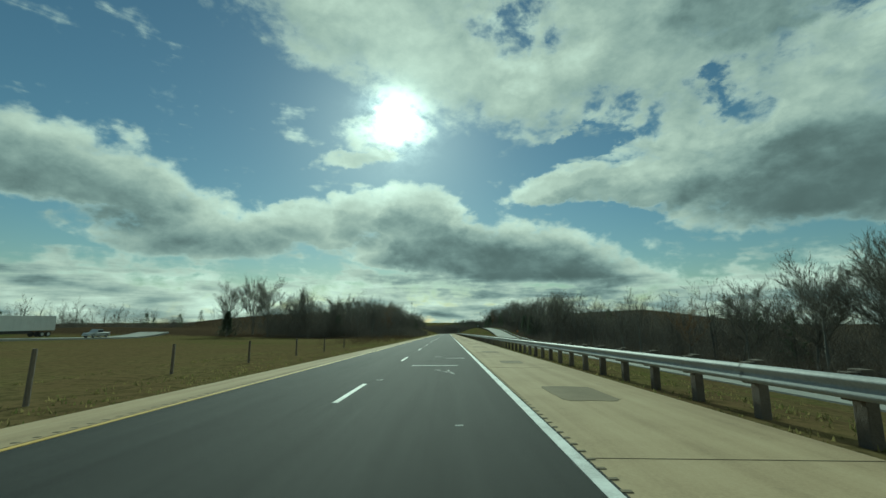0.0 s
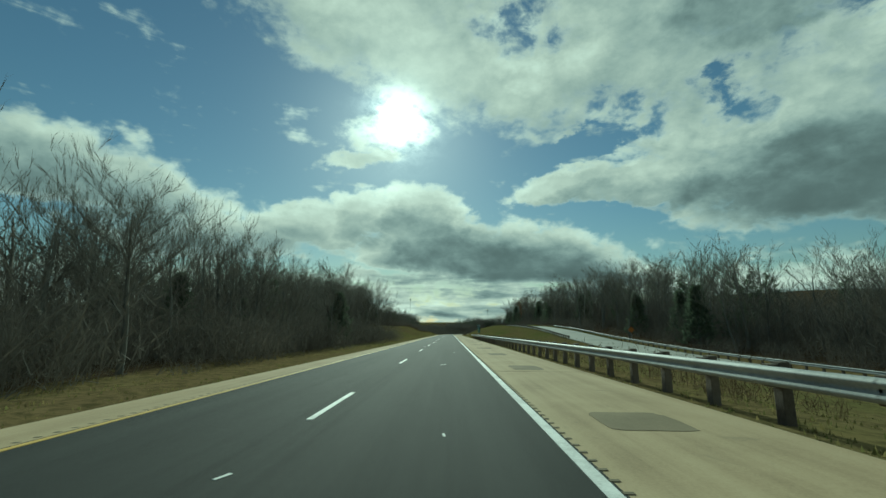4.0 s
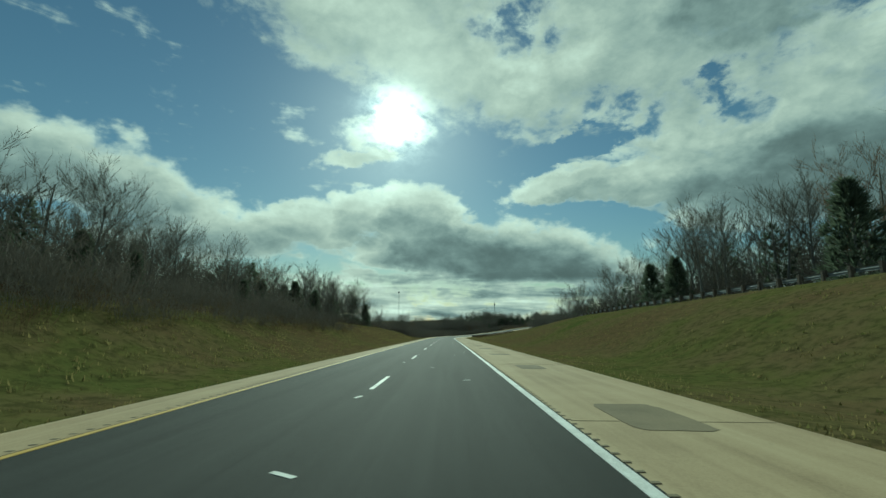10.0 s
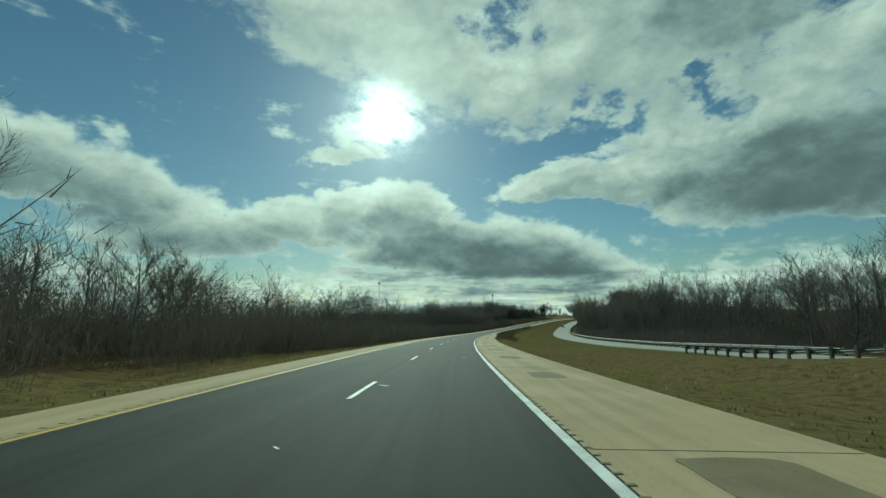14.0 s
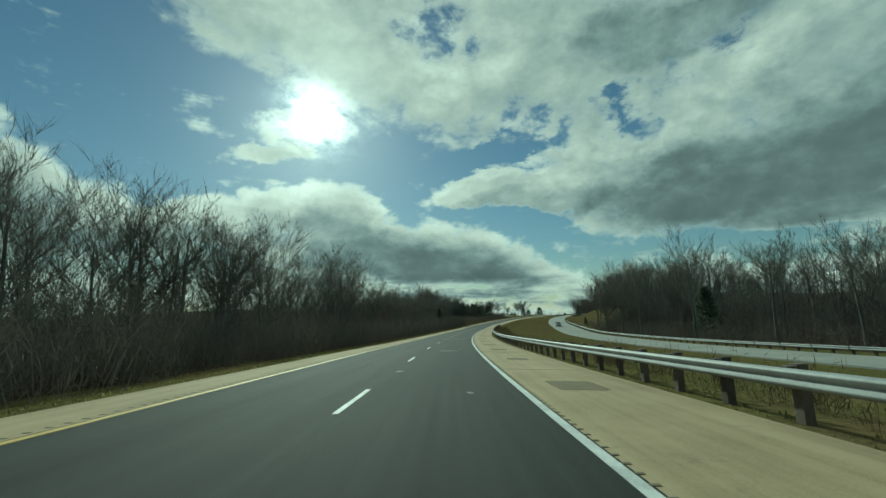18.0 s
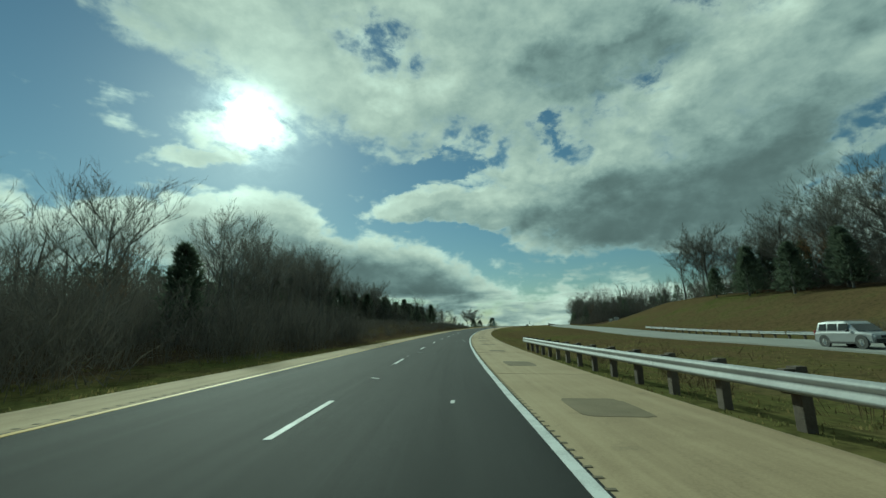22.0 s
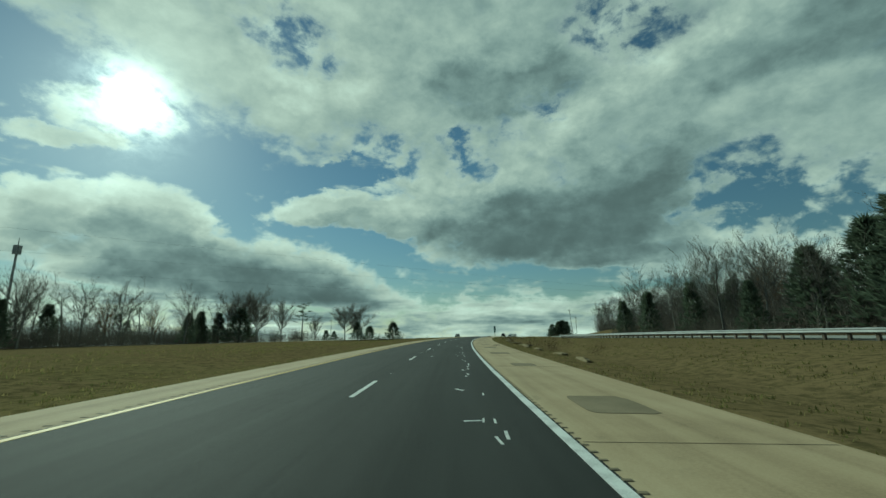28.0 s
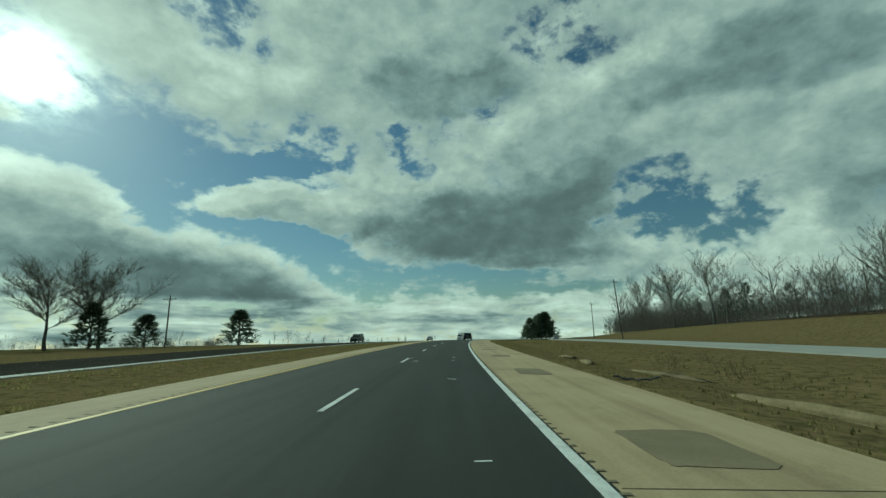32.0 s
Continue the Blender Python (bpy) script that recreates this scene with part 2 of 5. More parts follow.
# meadows of dry grass (positive) and of green grass (negative): along, across, radius, weight
MEADOWS = [(835, 52, 75, 0.22), (452, -19, 34, 0.14), (512, -10, 40, 0.14), (415, -26, 60, 0.12), (870, -25, 62, 0.10), (1060, 30, 120, 0.14), (940, 45, 55, 0.14), (320, 17, 90, -0.01), (420, 14, 50, 0.0), (30, -40, 60, 0.06), (850, 13, 62, -0.17), (925, 13, 55, -0.09), (1170, 65, 90, 0.14), (1060, -40, 110, 0.06), (335, -11, 40, -0.04)]

# stretches of pale straw: along, across, radius, share
STRAW = [(1045, 18, 150, 0.7), (150, -8.5, 95, 0.5), (512, -9, 42, 0.5), (640, -8.5, 140, 0.35), (30, -45, 55, 0.35), (1180, 40, 90, 0.6)]


def ground_paint(g, p, r):
    big = g.m("MULTIPLY_ADD", g.m("ADD", g.m("MULTIPLY", g.noise(p, 0.035, 4, 0.6), 0.55), g.m("MULTIPLY", g.noise(p, 0.16, 5, 0.6), 0.45)), 1.7, -0.35)
    for ms, ml, mr, mw in MEADOWS:
        mx, my = plan(ms, ml)
        far = g.v("LENGTH", g.v("MULTIPLY", g.v("SUBTRACT", p, (float(mx), float(my), 0.0)), (1.0, 1.0, 0.0)))
        big = g.m("SUBTRACT", big, g.step(far, mr * 0.5, mr * 1.2, mw, 0.0))
    dry = 0.0
    for ms, ml, mr, mw in STRAW:
        mx, my = plan(ms, ml)
        far = g.v("LENGTH", g.v("MULTIPLY", g.v("SUBTRACT", p, (float(mx), float(my), 0.0)), (1.0, 1.0, 0.0)))
        dry = g.m("MAXIMUM", dry, g.step(far, mr * 0.5, mr * 1.2, mw, 0.0))
    mid = g.noise(p, 0.6, 5, 0.65)
    fine = g.noise(p, 14.0, 4, 0.7)
    n = g.m("ADD", g.m("MULTIPLY", big, 0.75), g.m("MULTIPLY", mid, 0.25))
    c = g.ramp(n, (0.28, (0.135, 0.092, 0.052)), (0.40, (0.150, 0.105, 0.056)), (0.48, (0.150, 0.122, 0.058)), (0.56, (0.125, 0.125, 0.042)), (0.66, (0.090, 0.115, 0.033)))
    c = g.mix(g.m("MULTIPLY", dry, g.m("MULTIPLY_ADD", mid, 1.0, 0.4)), c, (0.26, 0.195, 0.10))
    clump = g.noise(p, 2.4, 6, 0.68, 0.4)
    c = g.mix(g.step(clump, 0.42, 0.66, 0.0, 0.72), c, (0.045, 0.042, 0.02))
    straw = g.noise(g.v("ADD", p, (31.0, 7.0, 0.0)), 0.9, 6, 0.66, 0.5)
    c = g.mix(g.step(straw, 0.50, 0.70, 0.0, 0.40), c, (0.18, 0.14, 0.06))
    c = g.mix(g.m("MULTIPLY", fine, 0.55), c, (0.06, 0.052, 0.022))
    litter = g.node("ShaderNodeAttribute", attribute_name="leaf_litter").outputs["Fac"]
    leaves = g.ramp(g.noise(p, 3.0, 6, 0.7), (0.35, (0.035, 0.027, 0.018)), (0.65, (0.10, 0.072, 0.045)))
    return g.mix(g.step(g.m("ADD", litter, g.m("MULTIPLY_ADD", mid, 0.6, -0.3)), 0.3, 0.6), c, leaves)


def streaks(g, across, along, detail=4):
    """Noise drawn out along the road, by the strip's own across and along coordinates."""
    uv = g.node("ShaderNodeUVMap", uv_map="across_along").outputs[0]
    return uv, g.noise(g.v("MULTIPLY", uv, (across, along, 1.0)), 1.0, detail, 0.6)


def asphalt_paint(g, p, r):
    uv, long = streaks(g, 3.5, 0.035)
    uv, patchy = streaks(g, 0.9, 0.10)
    n = g.m("ADD", g.m("MULTIPLY", long, 0.35), g.m("MULTIPLY", patchy, 0.35))
    n = g.m("ADD", n, g.m("MULTIPLY", g.noise(p, 55.0, 3, 0.7), 0.30))
    c = g.ramp(n, (0.36, (0.014, 0.0155, 0.015)), (0.64, (0.037, 0.0385, 0.037)))
    u = g.node("ShaderNodeSeparateXYZ")
    g.put(u.inputs[0], uv)
    track = g.m("ABSOLUTE", g.m("SINE", g.m("MULTIPLY_ADD", u.outputs[0], 1.70, 0.29)))
    return g.mix(g.m("MULTIPLY", g.step(track, 0.65, 1.0), 0.22), c, (0.044, 0.045, 0.043))


def shoulder_paint(g, p, r):
    uv, long = streaks(g, 2.0, 0.05)
    n = g.m("ADD", g.m("MULTIPLY", long, 0.45), g.m("MULTIPLY", g.noise(p, 0.5, 5, 0.65), 0.30))
    n = g.m("ADD", n, g.m("MULTIPLY", g.noise(p, 30.0, 3, 0.7), 0.25))
    c = g.ramp(n, (0.34, (0.25, 0.188, 0.112)), (0.50, (0.38, 0.295, 0.18)), (0.66, (0.46, 0.37, 0.235)))
    spots = g.noise(p, 1.4, 5, 0.7, 0.5)
    return g.mix(g.step(spots, 0.60, 0.72, 0.0, 0.35), c, (0.15, 0.125, 0.085))


M_GROUND = material("grass_ground", ground_paint, 1.0, bump=0.6, bump_scale=11.0, spec=0.0)
M_ASPHALT = material("asphalt", asphalt_paint, 0.85, bump=0.35, bump_scale=90.0, spec=0.2)
M_OLD = material("old_dull_asphalt", two((0.030, 0.029, 0.026), (0.055, 0.052, 0.044), 0.4, 30.0), 1.0, bump=0.3, bump_scale=60.0, spec=0.0)
M_SHOULDER = material("shoulder_concrete", shoulder_paint, 0.9, bump=0.2, bump_scale=60, spec=0.2)
M_PATCH = material("shoulder_patch", two((0.15, 0.12, 0.075), (0.24, 0.195, 0.125), 0.8, 30.0), 0.9, spec=0.2)
M_LANE = material("frontage_concrete", two((0.24, 0.24, 0.22), (0.34, 0.335, 0.30), 0.2, 20.0), 0.85, spec=0.3)
M_WHITE = material("white_road_paint", two((0.34, 0.34, 0.33), (0.66, 0.67, 0.65), 2.2, 45.0, 0.32, 0.55), 0.7)
M_YELLOW = material("yellow_road_paint", two((0.42, 0.27, 0.05), (0.58, 0.38, 0.08), 1.3, 40.0), 0.7)
M_STEEL = material("galvanised_steel", two((0.20, 0.21, 0.21), (0.34, 0.35, 0.35), 0.7, 12.0), 0.62, metal=0.12)
M_POST = material("weathered_wood_post", varied((0.07, 0.055, 0.04), (0.16, 0.13, 0.10), 9.0), 0.9, bump=0.4, bump_scale=30)
# bark, twigs and brush: colours lightened and greyed to paint in windscreen haze
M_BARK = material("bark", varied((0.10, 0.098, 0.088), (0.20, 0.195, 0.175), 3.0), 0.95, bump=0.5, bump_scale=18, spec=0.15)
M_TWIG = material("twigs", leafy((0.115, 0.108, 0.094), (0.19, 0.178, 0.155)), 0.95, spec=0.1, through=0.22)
M_BRUSH = material("withered_brush", leafy((0.110, 0.100, 0.086), (0.19, 0.168, 0.140)), 0.95, spec=0.1, through=0.22)
M_RUST = material("dead_leaves", leafy((0.11, 0.065, 0.035), (0.24, 0.15, 0.08)), 0.9, spec=0.1, through=0.4)
# needles paler than cedar's own green, with the veiling glare put into the colour
M_CEDAR = material("cedar_needles", leafy((0.085, 0.11, 0.075), (0.14, 0.165, 0.115)), 0.85, spec=0.2, through=0.5)
M_GRASS = material("grass_blades", leafy((0.10, 0.11, 0.038), (0.24, 0.19, 0.085)), 0.9, spec=0.1, through=0.65)


# ---------- building helpers ----------
def mesh_of(name, verts, faces, mat, smooth=False):
    me = bpy.data.meshes.new(name)
    me.from_pydata([tuple(map(float, v)) for v in verts], [], [tuple(map(int, f)) for f in faces])
    for mm in (mat if isinstance(mat, (list, tuple)) else [mat]):
        me.materials.append(mm)
    if smooth:
        me.shade_smooth()
    return me


def part(name, bm, mat, parent, label=""):
    """Links a bmesh (or a mesh) as one object under a thing or a part."""
    if isinstance(bm, bmesh.types.BMesh):
        me = bpy.data.meshes.new(name)
        bm.to_mesh(me)
        bm.free()
        me.materials.append(mat)
    else:
        me = bm
    ob = new(name, me)
    ob.parent = parent
    return tagged(ob, label=label)


def box(cx, cy, cz, sx, sy, sz, bevel=0.0, bm=None, taper=1.0):
    own = bmesh.new()
    bmesh.ops.create_cube(own, size=1.0)
    for v in own.verts:
        k = taper if v.co.z > 0 else 1.0
        v.co = Vector((v.co.x * sx * k, v.co.y * sy * k, v.co.z * sz))
    if bevel:
        bmesh.ops.bevel(own, geom=own.edges[:], offset=bevel, segments=2, affect="EDGES", profile=0.6)
    bmesh.ops.translate(own, vec=(cx, cy, cz), verts=own.verts)
    if bm is None:
        return own
    me = bpy.data.meshes.new("tmp")
    own.to_mesh(me)
    own.free()
    bm.from_mesh(me)
    bpy.data.meshes.remove(me)
    return bm


def rod(p, q, r1, r2=None, n=8, bm=None):
    bm = bm or bmesh.new()
    p, q = Vector(p), Vector(q)
    r2 = r1 if r2 is None else r2
    m = Matrix.Translation((p + q) / 2) @ (q - p).to_track_quat("Z", "Y").to_matrix().to_4x4()
    bmesh.ops.create_cone(bm, cap_ends=True, segments=n, radius1=r1, radius2=r2, depth=(q - p).length, matrix=m)
    return bm


def tilt(s, l):
    """Rise or fall of the banked carriageway at l."""
    return -math.tan(radians(bank(s))) * min(max(l, -7.0), 7.0)


def ribbon(name, s0, s1, l0, l1, z0, z1, mat, step=6.0, thick=0.12, zf=None):
    """A strip along the road with real thickness; z0, z1: heights of its two edges over the road's line."""
    n = max(2, int((s1 - s0) / step) + 1)
    ss = np.linspace(s0, s1, n)
    verts, faces = [], []
    for s in ss:
        zr = road_z(s) + (0 if zf is None else float(zf(s)))
        e0, e1 = (z0(s) if callable(z0) else z0), (z1(s) if callable(z1) else z1)
        for l, z in ((l0, e0), (l1, e1), (l1, e1 - thick), (l0, e0 - thick)):
            px, py = plan(s, l)
            verts.append((px, py, zr + z + tilt(s, l)))
    for i in range(n - 1):
        a = i * 4
        for j in range(4):
            faces.append((a + j, a + (j + 1) % 4, a + 4 + (j + 1) % 4, a + 4 + j))
    faces += [(0, 3, 2, 1), (4 * n - 4, 4 * n - 3, 4 * n - 2, 4 * n - 1)]
    me = mesh_of(name, verts, [f[::-1] for f in faces], mat)
    uv = me.uv_layers.new(name="across_along")
    where = np.array([(l, s) for s in ss for l in (l0, l1, l1, l0)])
    idx = np.zeros(len(me.loops), int)
    me.loops.foreach_get("vertex_index", idx)
    uv.data.foreach_set("uv", where[idx].ravel())
    return tagged(new(name, me), kind="structure")


def at(s, l, dz=0.0, spin=0.0):
    """A pose on the road's line, facing along it."""
    px, py = plan(s, l)
    return pose(float(px), float(py), float(road_z(s)) + tilt(s, l) + dz, 0, 0, -math.degrees(float(turn(s))) + spin)


def lie(s, l, dz=0.0, spin=0.0):
    """A pose flush with the road's surface, following its grade, bank and fall."""
    fall = 0.45 if l > 1.75 else (-2.4 * (1 - float(smooth(s, 420, 510))) if l < -2.4 else 0.0)
    return at(s, l, dz) @ pose(0, 0, 0, grade(s), bank(s) + fall, 0) @ pose(0, 0, 0, 0, 0, spin)


# ---------- the ground ----------
def course(x, table):
    """A line through (x, y) pairs with no overshoot and no flat spots at the pairs."""
    xs, ys = np.array([a for a, b in table], float), np.array([b for a, b in table], float)
    h, d = np.diff(xs), np.diff(ys) / np.diff(xs)
    m = np.zeros(len(xs))
    both = d[:-1] * d[1:] > 0
    m[1:-1][both] = 2 * d[:-1][both] * d[1:][both] / (d[:-1][both] + d[1:][both])
    x = np.clip(np.asarray(x, float), xs[0], xs[-1])
    i = np.clip(np.searchsorted(xs, x) - 1, 0, len(h) - 1)
    f = (x - xs[i]) / h[i]
    g = 1 - f
    return ys[i] * g * g * (1 + 2 * f) + ys[i + 1] * f * f * (3 - 2 * f) + h[i] * f * g * (m[i] * g - m[i + 1] * f)


FRONTAGE = [(-300, -3.0), (125, -3.0), (185, -1.9), (220, -0.3), (254, 1.9), (290, 3.4), (340, 4.6), (400, 4.4), (465, 2.3), (515, -0.8), (560, -1.2), (720, -1.2), (790, -0.2), (860, 0.5), (960, 0.6), (1086, -0.4), (1500, -0.4)]
RIGHT_HILL = [(-300, 0), (100, 0), (206, 1), (300, 5), (450, 5), (520, 0.5), (660, 1), (740, 3), (800, 6.4), (870, 7.3), (915, 3.5), (940, 2.2), (980, 2), (1090, 3.5), (1400, 2)]
LEFT_NEAR = [(-300, -0.4), (110, -0.5), (200, -0.3), (238, 0.3), (280, 2.0), (325, 3.9), (345, 3.7), (400, 3.2), (450, 2.9), (464, 2.6), (500, 0.1), (530, -1.0), (690, -1.0), (750, 0.2), (800, 1.6), (860, 2.2), (910, 1.4), (960, 0.2), (1050, 0.0), (1100, -0.2), (1200, -0.2), (1500, 0)]
LEFT_FAR = [(-300, 0), (150, 0.3), (250, 0.8), (305, 4), (400, 5), (480, 1.5), (550, -1.5), (700, -1), (800, 1.5), (880, 1.5), (950, 0), (1500, 0)]


WOODED_RIGHT = [(-300, 0.35), (150, 0.35), (230, 1), (740, 1), (775, 0.4), (890, 0.5), (910, 1), (1070, 0.8), (1100, 0.4), (1500, 0.4)]
WOODED_LEFT = [(-300, 0), (105, 0), (130, 0.4), (225, 0.4), (270, 1), (770, 1), (800, 0.8), (930, 0.7), (965, 0), (1500, 0)]


def frontage(s):
    """Height of the frontage road over the main road's line."""
    return np.where(np.asarray(s, float) < 290, course(s, FRONTAGE), knots(s, FRONTAGE))


def wood_floor(s, l):
    """How far the ground is a wood's floor of fallen leaves, 0 to 1."""
    s, l = np.asarray(s, float), np.asarray(l, float)
    start = knots(s, [(-300, 35), (760, 35), (785, 57), (880, 57), (900, 36), (1065, 36), (1085, 60), (1500, 60)])
    edge = knots(s, [(-300, 11), (220, 11), (231, 31), (318, 26), (330, 15), (470, 14), (485, 11), (770, 11), (785, 8.0), (945, 8.0), (965, 33), (1500, 33)])
    right = np.minimum(knots(s, WOODED_RIGHT) * 2, 1) * smooth(l - start, 0, 5)
    left = np.minimum(knots(s, WOODED_LEFT) * 2, 1) * smooth(-l - edge, 0, 5)
    return np.clip(np.where(l > 0, right, left) * 1.6, 0, 1)


def smooth(x, a, b):
    f = np.clip((x - a) / (b - a), 0, 1)
    return f * f * (3 - 2 * f)


def ground_rel(s, l):
    """Height of the ground over the road's line."""
    s, l = np.asarray(s, float), np.asarray(l, float)
    zf, hill = frontage(s), knots(s, RIGHT_HILL)
    near, far = knots(s, LEFT_NEAR), knots(s, LEFT_FAR)
    b = np.tan(np.radians(knots(s, [(440, 0.0), (520, 1.3), (1300, 1.3), (1380, 0.0)])))
    tilt = -b * np.clip(l, -7, 7)
    edge = -0.06
    dip = -0.55 * np.exp(-((l - 10.5) / 3.0) ** 2) - 0.25 * np.exp(-((l + 11) / 2.5) ** 2) - 0.20 * np.exp(-((l + 7.4) / 1.5) ** 2) * (1 - smooth(s, 420, 510))
    right = edge + dip * (l > 0) + (zf - 0.10 - edge) * smooth(l, 7, 23.5) + hill * smooth(l, 35, 60) + 9.0 * knots(s, WOODED_RIGHT) * smooth(l, 52, 120)
    left = edge + dip * (l < 0) + (near - edge) * smooth(-l, 8.0, 20) + far * smooth(-l, 22, 65) + 7.5 * knots(s, WOODED_LEFT) * smooth(-l, 34, 100)
    core = -0.45
    # the rises level out far from the road
    out = np.where(l > 0, right, left) * (1 - 0.9 * smooth(np.abs(l), 110, 240))
    out = np.where((l > -7.15) & (l < 4.9), core, out)
    return out + tilt


def ground_z(s, l):
    return float(road_z(s) + ground_rel(s, l))


def build_ground():
    ss = np.unique(np.concatenate([np.linspace(-2600, -300, 14), np.arange(-300, 1400, 6.0), np.linspace(1400, 4000, 20)]))
    ll = np.array([-2600, -1600, -900, -500, -300, -200, -150, -110, -85, -70, -60, -52, -45, -38, -32, -27, -23, -20, -17.5, -15, -13, -11.5, -10, -9.2, -8.4, -7.8, -7.2, -7.1, 4.8, 4.95, 5.6, 6.6, 7.8, 9, 10.3, 11.6, 13, 15, 17, 19, 21, 23.5, 26, 32, 35, 40, 46, 54, 64, 76, 95, 130, 200, 320, 500, 772])
    S, L = np.meshgrid(ss, ll, indexing="ij")
    x, y = plan(S.ravel(), L.ravel())
    z = road_z(S.ravel()) + ground_rel(S.ravel(), L.ravel())
    rng = np.random.default_rng(4)
    rough = np.where((np.abs(L.ravel()) > 8.3), 0.10, 0.0) * (rng.random(L.size) - 0.5)
    flat = ((L.ravel() > 23) & (L.ravel() < 33.5))
    z = z + np.where(flat, 0, rough)
    n, k = len(ss), len(ll)
    faces = [(i * k + j, i * k + j + 1, (i + 1) * k + j + 1, (i + 1) * k + j) for i in range(n - 1) for j in range(k - 1)]
    me = mesh_of("ground", np.stack([x, y, z], 1), [f[::-1] for f in faces], M_GROUND, True)
    me.attributes.new("leaf_litter", "FLOAT", "POINT").data.foreach_set("value", wood_floor(S.ravel(), L.ravel()))
    tagged(new("ground", me), "winter grass verge and field, green and brown", "ground", kind="structure")


build_ground()
S0, S1 = -60, 1500


def crown(s):
    """How far the left lane's outer edge lies below the lane line."""
    return 0.155 * (1 - float(smooth(s, 420, 510)))


tagged(ribbon("road", S0, S1, -1.98, 1.75, 0.0, 0.0, M_ASPHALT), "dark asphalt lane", "road", kind="structure")
tagged(ribbon("road_left_lane", S0, S1, -5.70, -1.98, lambda s: -crown(s), 0.0, M_ASPHALT), "dark asphalt lane", "road", kind="structure")
tagged(ribbon("shoulder_right", S0, S1, 1.75, 5.05, -0.004, -0.03, M_SHOULDER), "tan concrete shoulder", "shoulder", kind="structure")
tagged(ribbon("shoulder_left", S0, S1, -7.35, -5.70, lambda s: -crown(s) * 1.5 - 0.02, lambda s: -crown(s) - 0.004, M_SHOULDER), "narrow tan concrete shoulder", "shoulder", kind="structure")
tagged(ribbon("road_frontage", -200, 1500, 25.0, 33.0, 0.02, 0.0, M_LANE, zf=lambda s: frontage(s)), "pale concrete frontage road", "road", kind="structure")
tagged(ribbon("edge_line_white", S0, S1, 1.56, 1.71, 0.006, 0.006, M_WHITE, thick=0.01), "white edge line", "road marking", kind="structure")
tagged(ribbon("edge_line_yellow", S0, S1, -5.64, -5.50, lambda s: -crown(s) * 0.985 + 0.006, lambda s: -crown(s) * 0.95 + 0.006, M_YELLOW, thick=0.01), "yellow edge line", "road marking", kind="structure")


# ---------- trees ----------
def tube(verts, faces, p, q, r1, r2, n=4):
    a = (q - p).normalized()
    u = a.orthogonal().normalized()
    w = a.cross(u)
    b = len(verts)
    for c, r in ((p, r1), (q, r2)):
        for i in range(n):
            t = 2 * math.pi * i / n
            verts.append(c + (u * math.cos(t) + w * math.sin(t)) * r)
    for i in range(n):
        j = (i + 1) % n
        faces.append((b + i, b + j, b + n + j, b + n + i))


def blade(verts, faces, p, q, w, rng):
    a = (q - p)
    u = a.cross(Vector((rng.uniform(-1, 1), rng.uniform(-1, 1), rng.uniform(-1, 1))))
    if u.length < 1e-6:
        return
    u = u.normalized() * w
    b = len(verts)
    verts.extend((p - u, p + u, q))
    faces.append((b, b + 1, b + 2))


def bare_tree(seed, height, limbs, sub, twigs, spread=0.42, fat=1.5, light=False):
    """Trunk and crown of a leafless hardwood, as (verts, faces) twice."""
    rng = random.Random(seed)
    tv, tf, cv, cf = [], [], [], []
    p, r = Vector((0, 0, -0.3)), 0.017 * height
    lean = Vector((rng.uniform(-0.08, 0.08), rng.uniform(-0.08, 0.08), 1))
    nodes = []
    segs = 4 if light else 6
    for i in range(segs):
        q = p + lean * (height * 0.78 / segs) + Vector((rng.uniform(-1, 1), rng.uniform(-1, 1), 0)) * height * 0.012
        r2 = r * (0.80 if i < segs - 1 else 0.4)
        tube(tv, tf, p, q, r, r2, 3 if light else 6)
        nodes.append((p, q, r, r2))
        p, r = q, r2

    def grow(p, d, length, r, depth):
        steps = 3 if depth == 0 else 2
        for k in range(steps):
            d2 = (d + Vector((rng.uniform(-1, 1), rng.uniform(-1, 1), rng.uniform(-0.2, 0.9))) * 0.16).normalized()
            q = p + d2 * (length / steps)
            if depth < (1 if light else 2):
                tube(cv, cf, p, q, r, r * 0.72, 3)
            else:
                blade(cv, cf, p, q, max(r, 0.008) * fat, rng)
            if depth < 2:
                for _ in range(sub if depth == 0 else twigs):
                    s = p.lerp(q, rng.random())
                    d3 = (d2 + Vector((rng.uniform(-1, 1), rng.uniform(-1, 1), rng.uniform(-0.25, 0.75))) * 0.72).normalized()
                    grow(s, d3, length * rng.uniform(0.38, 0.6), r * 0.5, depth + 1)
            else:
                for _ in range(1 if light else 2):
                    d3 = (d2 + Vector((rng.uniform(-1, 1), rng.uniform(-1, 1), rng.uniform(-0.3, 0.7))) * 0.7).normalized()
                    blade(cv, cf, p.lerp(q, rng.random()), q + d3 * length * 0.45, max(r * 0.7, 0.0055) * fat, rng)
            p, d, r = q, d2, r * 0.75

    for i in range(limbs):
        f = 0.32 + 0.68 * (i + rng.random()) / limbs
        k = min(int(f * segs), segs - 1)
        a, b, ra, rb = nodes[k]
        s = a.lerp(b, f * segs - k if f * segs - k <= 1 else 1)
        t = i * 2.4 + rng.uniform(-0.6, 0.6)
        up = rng.uniform(0.45, 1.0) + 0.6 * f
        d = Vector((math.cos(t), math.sin(t), up)).normalized()
        grow(s, d, height * spread * rng.uniform(0.7, 1.1) * (1.15 - 0.45 * f), rb * 0.42, 0)
    return tv, tf, cv, cf


